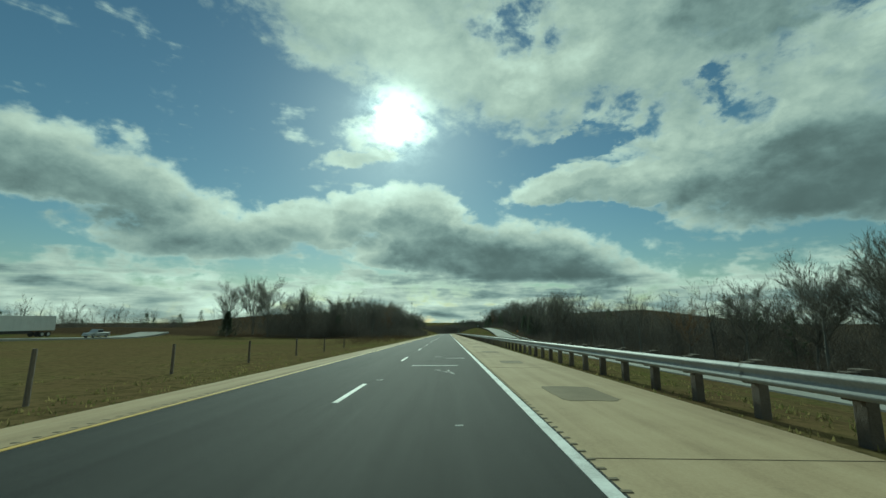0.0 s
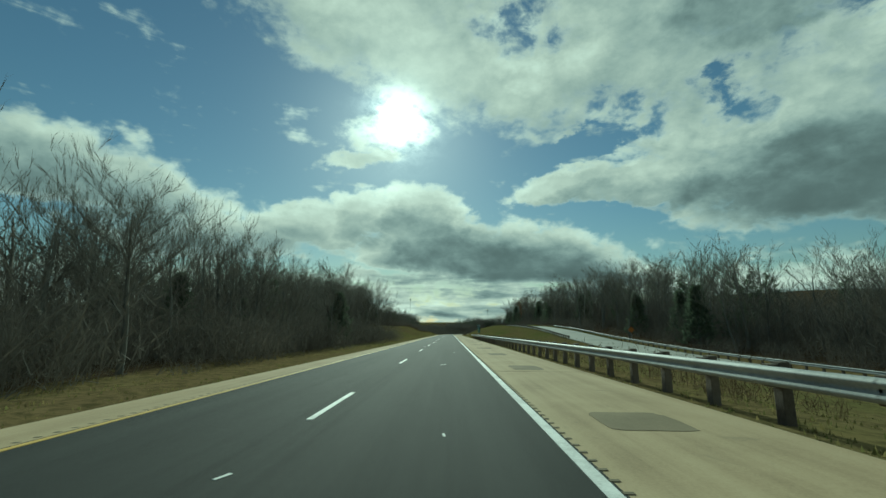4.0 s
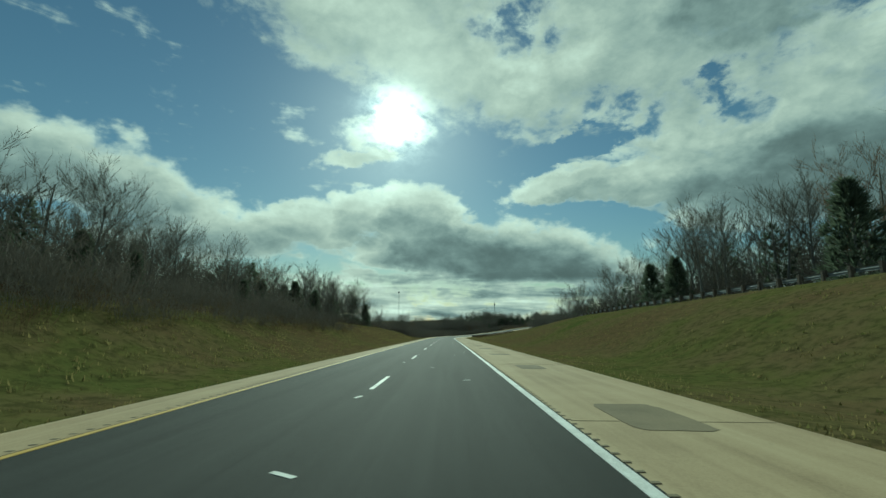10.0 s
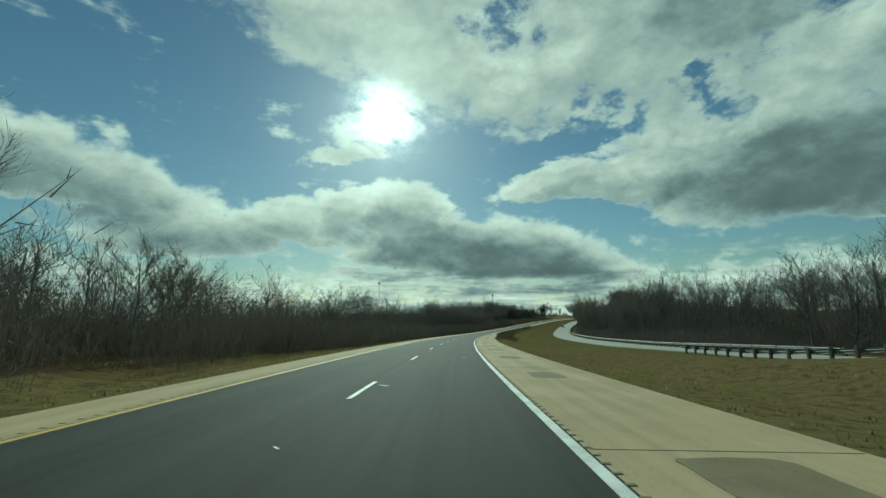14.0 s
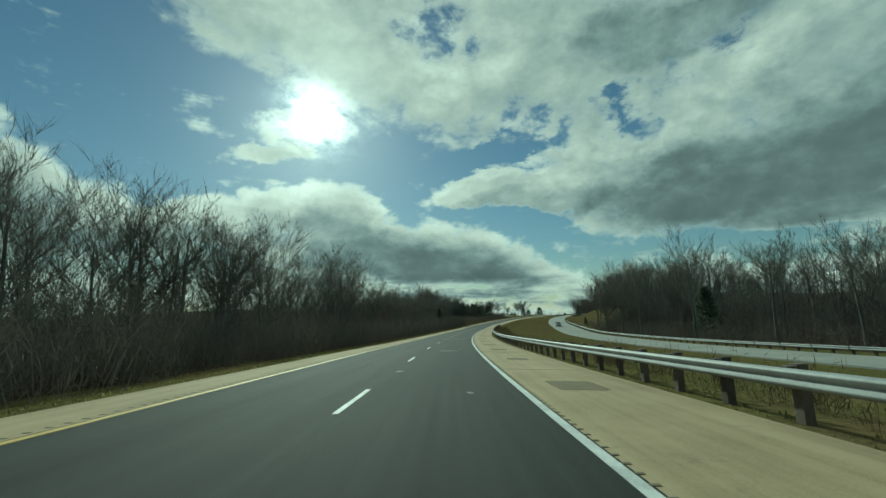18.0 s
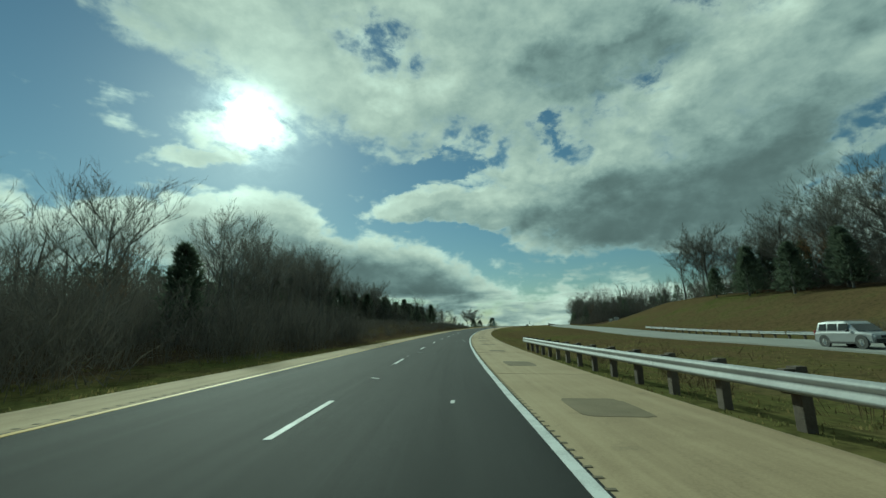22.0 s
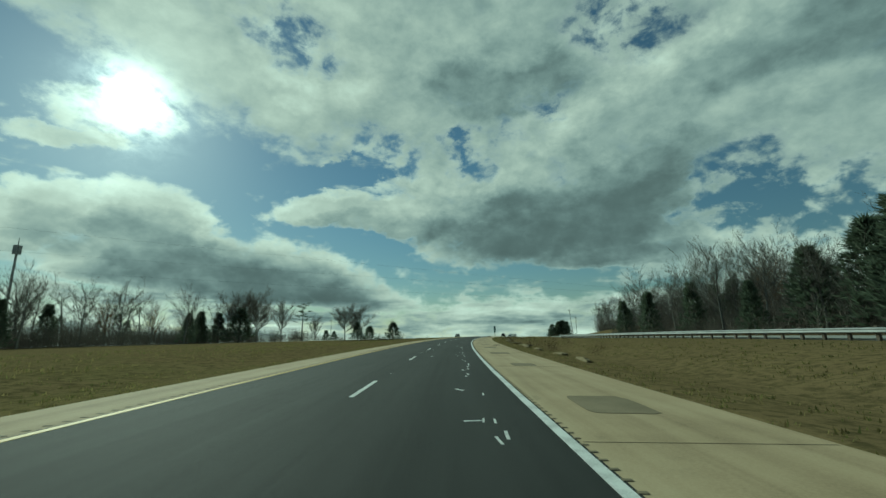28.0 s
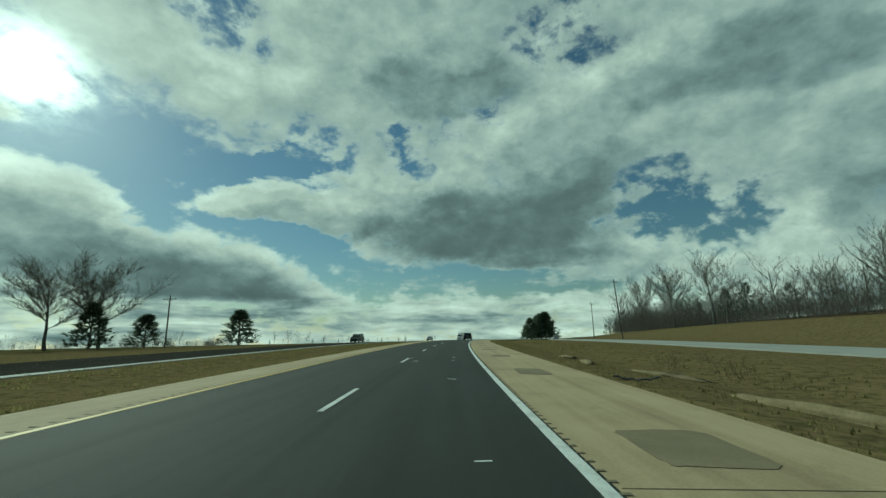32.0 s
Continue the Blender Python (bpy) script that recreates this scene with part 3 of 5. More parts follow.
def cedar_tree(seed, height, clumps=420):
    rng = random.Random(seed)
    tv, tf, cv, cf = [], [], [], []
    tube(tv, tf, Vector((0, 0, -0.3)), Vector((0, 0, height * 0.5)), 0.02 * height, 0.012 * height, 6)
    tube(tv, tf, Vector((0, 0, height * 0.5)), Vector((0, 0, height * 0.97)), 0.012 * height, 0.003 * height, 5)
    wob = [rng.uniform(0.55, 1.3) for _ in range(23)]
    for _ in range(clumps):
        f = rng.random() ** 0.85
        t = rng.uniform(0, 2 * math.pi)
        rad = height * (0.015 + 0.28 * (1 - f) ** 0.85) * wob[(int(t * 1.6) + int(f * 13) * 5) % 23] * math.sqrt(rng.uniform(0.2, 1))
        c = Vector((math.cos(t) * rad, math.sin(t) * rad, height * (0.05 + 0.92 * f)))
        out = Vector((math.cos(t), math.sin(t), rng.uniform(0.2, 1.1)))
        for _ in range(5):
            d = (out + Vector((rng.uniform(-1, 1), rng.uniform(-1, 1), rng.uniform(-0.5, 0.9))) * 0.85).normalized()
            blade(cv, cf, c, c + d * height * rng.uniform(0.05, 0.11), height * 0.010, rng)
    return tv, tf, cv, cf


def pine_tree(seed, height):
    """A bare bole with flat tufts of needles on level limbs near the top."""
    rng = random.Random(seed)
    tv, tf, cv, cf = [], [], [], []
    tube(tv, tf, Vector((0, 0, -0.3)), Vector((0.2, 0, height * 0.55)), 0.018 * height, 0.012 * height, 7)
    tube(tv, tf, Vector((0.2, 0, height * 0.55)), Vector((0.1, 0.2, height * 0.97)), 0.012 * height, 0.004 * height, 6)
    for i in range(22):
        f = 0.42 + 0.56 * (i + rng.random()) / 22
        t = i * 2.4 + rng.uniform(-0.4, 0.4)
        p = Vector((0.15, 0.1, height * f))
        q = p + Vector((math.cos(t), math.sin(t), rng.uniform(0.0, 0.35))) * height * (0.29 - 0.17 * (f - 0.42)) * rng.uniform(0.6, 1.05)
        tube(tv, tf, p, q, 0.004 * height, 0.0015 * height, 3)
        for _ in range(9):
            c = p.lerp(q, rng.uniform(0.45, 1.05)) + Vector((rng.gauss(0, 1), rng.gauss(0, 1), rng.uniform(0, 0.6))) * height * 0.022
            for _ in range(7):
                e = c + Vector((rng.gauss(0, 1), rng.gauss(0, 1), rng.uniform(-0.2, 1.0))) * height * 0.028
                blade(cv, cf, c, e, height * 0.006, rng)
    return tv, tf, cv, cf


def shrub(seed, height, stems=16, leaves=70, leaf=0.022):
    """Bare stems with a loose filling of withered leaves and short twigs."""
    rng = random.Random(seed)
    cv, cf = [], []
    for _ in range(stems):
        t, u = rng.uniform(0, 2 * math.pi), rng.uniform(0.0, 1.0)
        p = Vector((math.cos(t), math.sin(t), 0)) * height * 0.40 * u
        d = Vector((math.cos(t) * u * 0.7, math.sin(t) * u * 0.7, rng.uniform(0.8, 1.8)))
        reach = height * rng.uniform(0.32, 1.0)
        k = p + d.normalized() * reach * 0.5
        d2 = (d.normalized() + Vector((rng.uniform(-0.5, 0.5), rng.uniform(-0.5, 0.5), rng.uniform(-0.1, 0.3)))).normalized()
        q = k + d2 * reach * 0.5
        w = min(0.006, leaf * 0.6) * height
        blade(cv, cf, k, p - Vector((0, 0, 0.1)), w, rng)
        blade(cv, cf, k, q, w, rng)
        for _ in range(4):
            s = k.lerp(q, rng.uniform(-0.4, 0.95))
            e = s + (d2 + Vector((rng.uniform(-1, 1), rng.uniform(-1, 1), rng.uniform(-0.3, 0.7)))) * height * rng.uniform(0.06, 0.15)
            blade(cv, cf, s, e, 0.0036 * height, rng)
    for _ in range(leaves):
        t, u, z = rng.uniform(0, 2 * math.pi), math.sqrt(rng.random()), rng.random() ** 1.3
        c = Vector((math.cos(t) * u * 0.5, math.sin(t) * u * 0.5, z * 0.85)) * height
        e = c + Vector((rng.uniform(-0.7, 0.7), rng.uniform(-0.7, 0.7), rng.uniform(-0.3, 1.3))) * height * 0.18
        blade(cv, cf, c, e, leaf * 0.6 * height, rng)
    return cv, cf


def tree_kind(name, made, bark, foliage):
    tv, tf, cv, cf = made
    return mesh_of(name + "_trunk", tv, tf, bark, True), mesh_of(name + "_crown", cv, cf, foliage)


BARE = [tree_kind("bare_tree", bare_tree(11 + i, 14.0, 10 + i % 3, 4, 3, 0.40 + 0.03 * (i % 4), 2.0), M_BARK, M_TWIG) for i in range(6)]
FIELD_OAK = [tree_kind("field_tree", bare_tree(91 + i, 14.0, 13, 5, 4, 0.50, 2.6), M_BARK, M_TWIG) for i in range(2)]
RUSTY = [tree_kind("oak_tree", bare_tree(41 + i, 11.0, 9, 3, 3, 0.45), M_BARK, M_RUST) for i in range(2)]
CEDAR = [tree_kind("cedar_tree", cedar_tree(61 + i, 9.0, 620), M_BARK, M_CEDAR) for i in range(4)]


def plant(kind, s, l, size, spin, name, label, group, wide=1.0):
    trunk, crown = kind
    m = at(s, l, 0, spin)
    m.translation.z = ground_z(s, l)
    ob = new(name, trunk)
    ob.matrix_world = m @ Matrix.Diagonal((size * wide, size * wide, size, 1))
    c = new("crown", crown)
    c.parent = ob
    tagged(ob, label, "tree", group)
    return ob


def row_of_trees(rng, n, s0, s1, l0, l1, cedar, lo, hi, group):
    for i in range(n):
        s = s0 + (s1 - s0) * (i + rng.random()) / n
        l = l0 + (l1 - l0) * rng.random() ** 1.4
        u = rng.random()
        if u < cedar:
            plant(rng.choice(CEDAR), s, l, rng.uniform(lo, hi) * 1.0, rng.uniform(0, 360), "cedar_tree", "dark green cedar at the wood's edge", group)
        elif u < cedar + 0.05:
            plant(rng.choice(RUSTY), s, l, rng.uniform(lo, hi), rng.uniform(0, 360), "oak_tree", "brown oak with withered leaves at the wood's edge", group)
        else:
            plant(rng.choice(BARE), s, l, rng.uniform(lo, hi), rng.uniform(0, 360), "bare_tree", "leafless grey-brown hardwood tree in winter", group)


rng = random.Random(5)
row_of_trees(rng, 24, 122, 223, -13, -26, 0.12, 0.55, 0.82, "trees of the wood on the median side")
row_of_trees(rng, 24, 240, 330, -34, -46, 0.18, 0.92, 1.2, "trees of the wood on the median side")
row_of_trees(rng, 16, 330, 400, -25, -37, 0.42, 0.5, 0.75, "trees of the wood on the median side")
row_of_trees(rng, 24, 400, 484, -25, -35, 0.5, 0.62, 0.88, "trees of the wood on the median side")
row_of_trees(rng, 16, 480, 555, -16, -27, 0.04, 0.44, 0.62, "trees of the wood on the median side")
row_of_trees(rng, 22, 555, 632, -17, -28, 0.06, 0.52, 0.74, "trees of the wood on the median side")
row_of_trees(rng, 22, 632, 715, -17, -28, 0.03, 0.80, 1.02, "trees of the wood on the median side")
row_of_trees(rng, 26, 715, 812, -17, -28, 0.03, 0.62, 0.86, "trees of the wood on the median side")
row_of_trees(rng, 46, 812, 952, -32, -46, 0.85, 0.78, 1.12, "cedars beside the field")
row_of_trees(rng, 9, 812, 862, -33, -42, 0.0, 1.0, 1.2, "cedars beside the field")
for k in range(8):
    s0 = 858 + 7.4 * k
    row_of_trees(rng, 5, s0, s0 + 9, -32 + 1.7 * k, -48 + 1.7 * k, 0.72, 0.85 - 0.015 * k, 1.15 - 0.02 * k, "cedars beside the field")
row_of_trees(rng, 18, 62, 200, 38, 52, 0.14, 0.70, 0.92, "trees beyond the frontage road")
row_of_trees(rng, 34, 200, 455, 37, 52, 0.34, 0.95, 1.25, "trees beyond the frontage road")
row_of_trees(rng, 12, 455, 540, 37, 52, 0.25, 0.68, 0.92, "trees beyond the frontage road")
row_of_trees(rng, 20, 540, 690, 38, 52, 0.12, 0.8, 1.05, "trees beyond the frontage road")
row_of_trees(rng, 12, 685, 765, 37, 46, 0.0, 1.0, 1.3, "trees beyond the frontage road")
row_of_trees(rng, 22, 775, 890, 60, 76, 0.20, 0.95, 1.25, "trees on the brown hill")
row_of_trees(rng, 34, 918, 1070, 37, 50, 0.30, 0.74, 1.0, "trees beyond the frontage road")
row_of_trees(rng, 14, 1075, 1260, 66, 90, 0.25, 0.7, 1.0, "trees beyond the frontage road")
row_of_trees(rng, 20, 985, 1095, -88, -108, 0.2, 0.95, 1.3, "trees along the far side of the field")
FIELD = "trees along the far side of the field"
plant(FIELD_OAK[0], 1163, -81, 1.2, 20, "bare_tree", "wide bare field tree with spreading limbs", FIELD, 1.35)
plant(FIELD_OAK[1], 1170, -77, 1.2, 120, "bare_tree", "wide bare field tree with spreading limbs", FIELD, 1.35)
plant(CEDAR[0], 1167, -76, 1.05, 0, "cedar_tree", "dark cedar between two bare field trees", FIELD, 1.5)
plant(CEDAR[1], 1178, -74, 0.85, 0, "cedar_tree", "small cedar beside a utility pole", FIELD, 1.9)
plant(CEDAR[2], 1216, -77, 1.25, 0, "cedar_tree", "lone cedar beside the field", FIELD, 1.9)
PINE = tree_kind("pine_tree", pine_tree(77, 15.0), M_BARK, M_CEDAR)
plant(PINE, 1122, -80, 1.08, 60, "pine_tree", "tall pine with an open layered crown in the field", FIELD)
for k, (s, l, z) in enumerate(((1098, -84, 1.25), (1104, -88, 1.2), (1113, -84, 1.1), (1140, -84, 0.75), (1090, -90, 1.1), (1088, -84, 1.15))):
    plant(FIELD_OAK[k % 2], s, l, z, 50 * k, "bare_tree", "tall bare hardwood at the far side of the field", FIELD)
for k, (s, l, z) in enumerate(((1086, -82, 1.3), (1146, -82, 0.55), (1150, -80, 0.5))):
    plant(CEDAR[k], s, l, z, 50 * k, "cedar_tree", "dark cedar among bare field trees", FIELD, 1.6)
for k, (s, l, z) in enumerate(((983, 39, 1.0), (988, 40, 1.35), (994, 42, 1.25), (1001, 41, 1.1), (1300, 17, 1.15), (1304, 22, 1.4), (1312, 20, 1.3), (1318, 14, 0.8), (1306, 24, 1.5), (1332, 23, 1.5), (1338, 17, 1.0))):
    plant(CEDAR[k % 4], s, l, z, 40 * k, "cedar_tree", "dense dark cedar at the edge of the wood", "trees beyond the frontage road", 1.7 if s > 1290 else 1.2)
for k, (s, l, z) in enumerate(((1215, 56, 1.25), (1226, 60, 1.3), (1238, 54, 1.15), (1250, 58, 1.2), (1264, 54, 1.1), (1204, 62, 1.3))):
    plant(BARE[k], s, l, z, 53 * k, "bare_tree", "tall bare tree at the edge of the wood", "trees beyond the frontage road")
for k, (s, l, z) in enumerate(((744, 38, 1.1), (752, 40, 1.2), (759, 43, 1.1), (766, 47, 1.0))):
    plant(BARE[k], s, l, z, 77 * k, "bare_tree", "tall bare tree at the edge of the wood", "trees beyond the frontage road")
for k, (s, l, z) in enumerate(((120, -50, 1.0), (126, -57, 1.05), (117, -60, 0.9), (131, -45, 0.95), (124, -40, 0.75), (136, -36, 0.8))):
    plant(FIELD_OAK[k % 2], s, l, z, 61 * k, "bare_tree", "tall bare tree at the corner of the wood", "trees of the wood on the median side")
plant(CEDAR[1], 113, -58, 0.75, 20, "cedar_tree", "dark cedar at the corner of the wood", "trees of the wood on the median side")
for k, (s, l, z) in enumerate(((36, 39, 0.86), (41, 43, 0.84), (46, 40, 0.78), (52, 44, 0.74), (59, 41, 0.66), (151, 40, 1.1), (28, 41, 0.95))):
    plant(FIELD_OAK[k % 2], s, l, z, 71 * k, "bare_tree", "tall bare hardwood with a wide crown below the road", "trees beyond the frontage road", 1.15)
plant(CEDAR[3], 776, 37, 0.35, 0, "cedar_tree", "small dark cedar bush below the brown hill", "trees on the brown hill")
plant(FIELD_OAK[1], 861, 60, 1.1, 40, "bare_tree", "dead bare tree standing alone on the brown hill", "trees on the brown hill", 1.3)
for k in range(9):
    plant(CEDAR[k % 4], 812 + 4.2 * k, 57 + 3 * math.sin(k * 2.1), 0.85 + 0.18 * math.sin(k * 1.3), 47 * k, "cedar_tree", "dark cedar on the crest of the brown hill", "trees on the brown hill", 1.2)
for k in range(5):
    plant(BARE[k], 810 + 7 * k, 66 + 3 * math.sin(k * 2.7), 1.3, 80 * k, "bare_tree", "tall bare hardwood behind cedars on the hill", "trees on the brown hill", 1.1)


def woods(name, seed, spots, mat_mix, label):
    """A far wood: many trees joined into one mesh; spots: (s0, s1, l0, l1, number, scale)."""
    rng = np.random.default_rng(seed)
    kinds = []
    for k, (lim, sub, tw) in enumerate(((7, 2, 2), (8, 2, 2), (7, 2, 3))):
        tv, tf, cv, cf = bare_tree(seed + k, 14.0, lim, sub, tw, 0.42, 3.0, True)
        kinds.append((tv, tf, cv, cf, 0))
    tv, tf, cv, cf = cedar_tree(seed + 9, 9.0, 150)
    kinds.append((tv, tf, cv, cf, 1))
    packed = []
    for tv, tf, cv, cf, ced in kinds:
        v = np.array([tuple(p) for p in tv + cv])
        tri = []
        for f in tf:
            tri += [(f[0], f[1], f[2]), (f[0], f[2], f[3])]
        off = len(tv)
        for f in cf:
            tri += [(f[0] + off, f[1] + off, f[2] + off)] if len(f) == 3 else [(f[0] + off, f[1] + off, f[2] + off), (f[0] + off, f[2] + off, f[3] + off)]
        nt = 2 * len(tf)
        idx = np.zeros(len(tri), int)
        idx[nt:] = 2 if ced else 1
        packed.append((v, np.array(tri), idx))
    V, F, I, base = [], [], [], 0
    for s0, s1, l0, l1, n, size in spots:
        n = int(n * 0.78)
        ss, ll = rng.uniform(s0, s1, n), rng.uniform(l0, l1, n)
        for x, y, z in zip(*plan(ss, ll), road_z(ss) + ground_rel(ss, ll)):
            v, tri, idx = packed[rng.choice(4, p=mat_mix)]
            sc, a = size * rng.uniform(0.75, 1.15), rng.uniform(0, 6.28)
            ca, sa = math.cos(a) * sc, math.sin(a) * sc
            V.append(np.stack([v[:, 0] * ca - v[:, 1] * sa + x, v[:, 0] * sa + v[:, 1] * ca + y, v[:, 2] * sc + z], 1))
            F.append(tri + base)
            I.append(idx)
            base += len(v)
    V, F, I = np.concatenate(V), np.concatenate(F), np.concatenate(I)
    me = bpy.data.meshes.new(name)
    me.vertices.add(len(V))
    me.vertices.foreach_set("co", V.astype(np.float32).ravel())
    me.loops.add(F.size)
    me.loops.foreach_set("vertex_index", F.astype(np.int32).ravel())
    me.polygons.add(len(F))
    me.polygons.foreach_set("loop_start", np.arange(0, F.size, 3, dtype=np.int32))
    me.polygons.foreach_set("loop_total", np.full(len(F), 3, np.int32))
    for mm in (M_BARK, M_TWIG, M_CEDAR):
        me.materials.append(mm)
    me.polygons.foreach_set("material_index", I.astype(np.int32))
    me.update()
    me.validate()
    return tagged(new(name, me), label, "woods", kind="stuff")


HARDWOOD, MIXED, CEDARS = (0.31, 0.31, 0.30, 0.08), (0.24, 0.23, 0.23, 0.30), (0.14, 0.14, 0.12, 0.60)
WOODS = "leafless winter woods with some cedars"
woods("woods_by_median", 100, [(128, 226, -58, -18, 150, 0.85), (480, 555, -52, -19, 60, 0.6), (555, 632, -52, -20, 65, 0.66), (632, 712, -52, -20, 70, 0.94), (712, 815, -52, -20, 90, 0.66)], HARDWOOD, WOODS)
woods("woods_on_bank", 130, [(235, 330, -75, -38, 95, 1.1), (325, 400, -65, -27, 90, 0.72), (400, 484, -60, -26, 95, 0.90)], MIXED, WOODS)
woods("woods_of_cedar", 160, [(808, 948, -72, -34, 230, 0.95)], CEDARS, "dense dark cedars with some bare hardwoods")
woods("woods_behind_fields", 190, [(30, 260, -180, -140, 70, 0.75), (-100, 140, -420, -260, 30, 0.9), (960, 1108, -140, -103, 75, 1.15), (1150, 2000, -420, -200, 60, 0.9)], MIXED, WOODS)
woods("woods_by_frontage", 220, [(-60, 200, 44, 85, 150, 0.80), (540, 765, 42, 80, 170, 0.95)], HARDWOOD, WOODS)
woods("woods_on_hill", 250, [(200, 455, 42, 78, 200, 1.12), (455, 540, 42, 78, 62, 0.85), (770, 890, 64, 100, 90, 1.05)], MIXED, WOODS)
woods("woods_far_end", 280, [(912, 1070, 44, 80, 170, 0.88), (1090, 1500, 64, 115, 150, 1.0)], MIXED, WOODS)


def brush(name, seed, spots, mat, label, h0, h1, stems=16, leaves=70, leaf=0.022, wide=1.3):
    rng = np.random.default_rng(seed)
    forms = []
    for k in range(4):
        cv, cf = shrub(seed + k, 1.0, stems, leaves, leaf)
        forms.append((np.array([tuple(p) for p in cv]), np.array(cf)))
    V, F, base = [], [], 0
    for s0, s1, l0, l1, n in spots:
        ss, ll = rng.uniform(s0, s1, n), rng.uniform(l0, l1, n)
        for x, y, z in zip(*plan(ss, ll), road_z(ss) + ground_rel(ss, ll)):
            v, f = forms[rng.integers(4)]
            sc, a = rng.uniform(h0, h1), rng.uniform(0, 6.28)
            ca, sa = math.cos(a) * sc * wide, math.sin(a) * sc * wide
            V.append(np.stack([v[:, 0] * ca - v[:, 1] * sa + x, v[:, 0] * sa + v[:, 1] * ca + y, v[:, 2] * sc + z], 1))
            F.append(f + base)
            base += len(v)
    V, F = np.concatenate(V), np.concatenate(F)
    me = bpy.data.meshes.new(name)
    me.vertices.add(len(V))
    me.vertices.foreach_set("co", V.astype(np.float32).ravel())
    me.loops.add(F.size)
    me.loops.foreach_set("vertex_index", F.astype(np.int32).ravel())
    me.polygons.add(len(F))
    me.polygons.foreach_set("loop_start", np.arange(0, F.size, 3, dtype=np.int32))
    me.polygons.foreach_set("loop_total", np.full(len(F), 3, np.int32))
    me.materials.append(mat)
    me.update()
    return tagged(new(name, me), label, "brush", kind="stuff")


EDGE = "brown tangled undergrowth at the wood's edge"
brush("undergrowth_left", 300, [(120, 225, -24, -10.5, 320), (234, 330, -45, -30, 120), (315, 400, -34, -17, 190), (400, 482, -38, -25, 230), (468, 800, -24, -11.5, 480), (775, 945, -44, -32, 200), (970, 1120, -108, -95, 120), (1085, 1225, -92, -76, 110), (30, 260, -165, -138, 130)], M_BRUSH, EDGE, 1.4, 3.6, 20, 110, 0.012)
brush("undergrowth_right", 320, [(-40, 210, 36, 48, 330), (210, 540, 36, 48, 480), (540, 768, 36, 47, 360), (775, 890, 58, 72, 130), (918, 1072, 36, 47, 260), (1085, 1300, 60, 78, 190)], M_BRUSH, EDGE, 1.4, 3.8, 20, 100, 0.013)
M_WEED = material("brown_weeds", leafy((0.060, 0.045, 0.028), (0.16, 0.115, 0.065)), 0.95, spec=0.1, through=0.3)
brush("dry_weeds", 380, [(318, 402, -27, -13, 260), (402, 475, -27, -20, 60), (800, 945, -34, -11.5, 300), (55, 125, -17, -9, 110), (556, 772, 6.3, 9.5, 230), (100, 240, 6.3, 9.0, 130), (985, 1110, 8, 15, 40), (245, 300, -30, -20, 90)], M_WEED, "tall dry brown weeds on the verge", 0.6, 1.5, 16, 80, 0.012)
DEEP = "young bare saplings crowding inside the winter woods"
brush("saplings_left", 340, [(124, 225, -50, -17, 190), (234, 330, -65, -38, 110), (320, 480, -55, -24, 240), (472, 778, -48, -17, 480), (775, 945, -65, -36, 220), (965, 1120, -118, -98, 130), (30, 260, -175, -142, 90)], M_BRUSH, DEEP, 4.0, 7.0, 20, 110, 0.007)
brush("saplings_right", 360, [(-40, 210, 44, 75, 220), (210, 540, 43, 72, 330), (540, 768, 42, 72, 230), (775, 890, 64, 90, 80), (916, 1072, 42, 72, 180), (1085, 1300, 66, 100, 130)], M_BRUSH, DEEP, 4.0, 7.5, 20, 110, 0.007)
THICK = "dense grey-brown thicket of bare trees deep in the winter wood"
# raised base colour imitates the glare that veils the dark woods
M_THICKET = material("thicket_twigs", leafy((0.115, 0.106, 0.092), (0.18, 0.165, 0.140)), 0.95, spec=0.1, through=0.15)
brush("thicket_left", 400, [(128, 226, -46, -19, 150), (116, 150, -62, -34, 60), (236, 330, -66, -38, 100), (322, 480, -52, -26, 190), (776, 948, -62, -36, 150), (866, 918, -40, -24, 60), (965, 1120, -118, -92, 160), (555, 715, -42, -19, 160)], M_THICKET, THICK, 6.5, 9.0, 40, 230, 0.0042, 0.75)
brush("thicket_left_low", 410, [(480, 560, -42, -18, 100), (715, 815, -42, -18, 120), (30, 260, -172, -142, 90), (965, 1120, -118, -94, 150), (1086, 1136, -92, -80, 40)], M_THICKET, THICK, 4.5, 6.5, 38, 200, 0.006, 0.8)
brush("thicket_right", 420, [(-50, 200, 42, 66, 190), (200, 540, 41, 62, 330), (540, 768, 41, 64, 200), (775, 890, 64, 84, 80), (916, 1072, 41, 62, 175), (1085, 1400, 65, 92, 170), (1195, 1300, 52, 66, 60)], M_THICKET, THICK, 7.0, 10.5, 40, 230, 0.0042, 0.75)
brush("thicket_edge", 430, [(472, 800, -18, -10.8, 520), (122, 225, -21, -11.5, 180), (222, 236, -42, -24, 30), (914, 950, -30, -18.5, 46)], M_THICKET, "tangled brown bushes close beside the shoulder", 2.4, 4.6, 36, 130, 0.0075, 0.9)
brush("bank_bushes", 440, [(335, 402, -23, -14, 400), (700, 790, 37, 44, 40), (800, 952, -33, -11.5, 1000)], M_THICKET, "low dark brown bushes on the grassy bank", 0.9, 1.9, 24, 90, 0.010, 1.1)

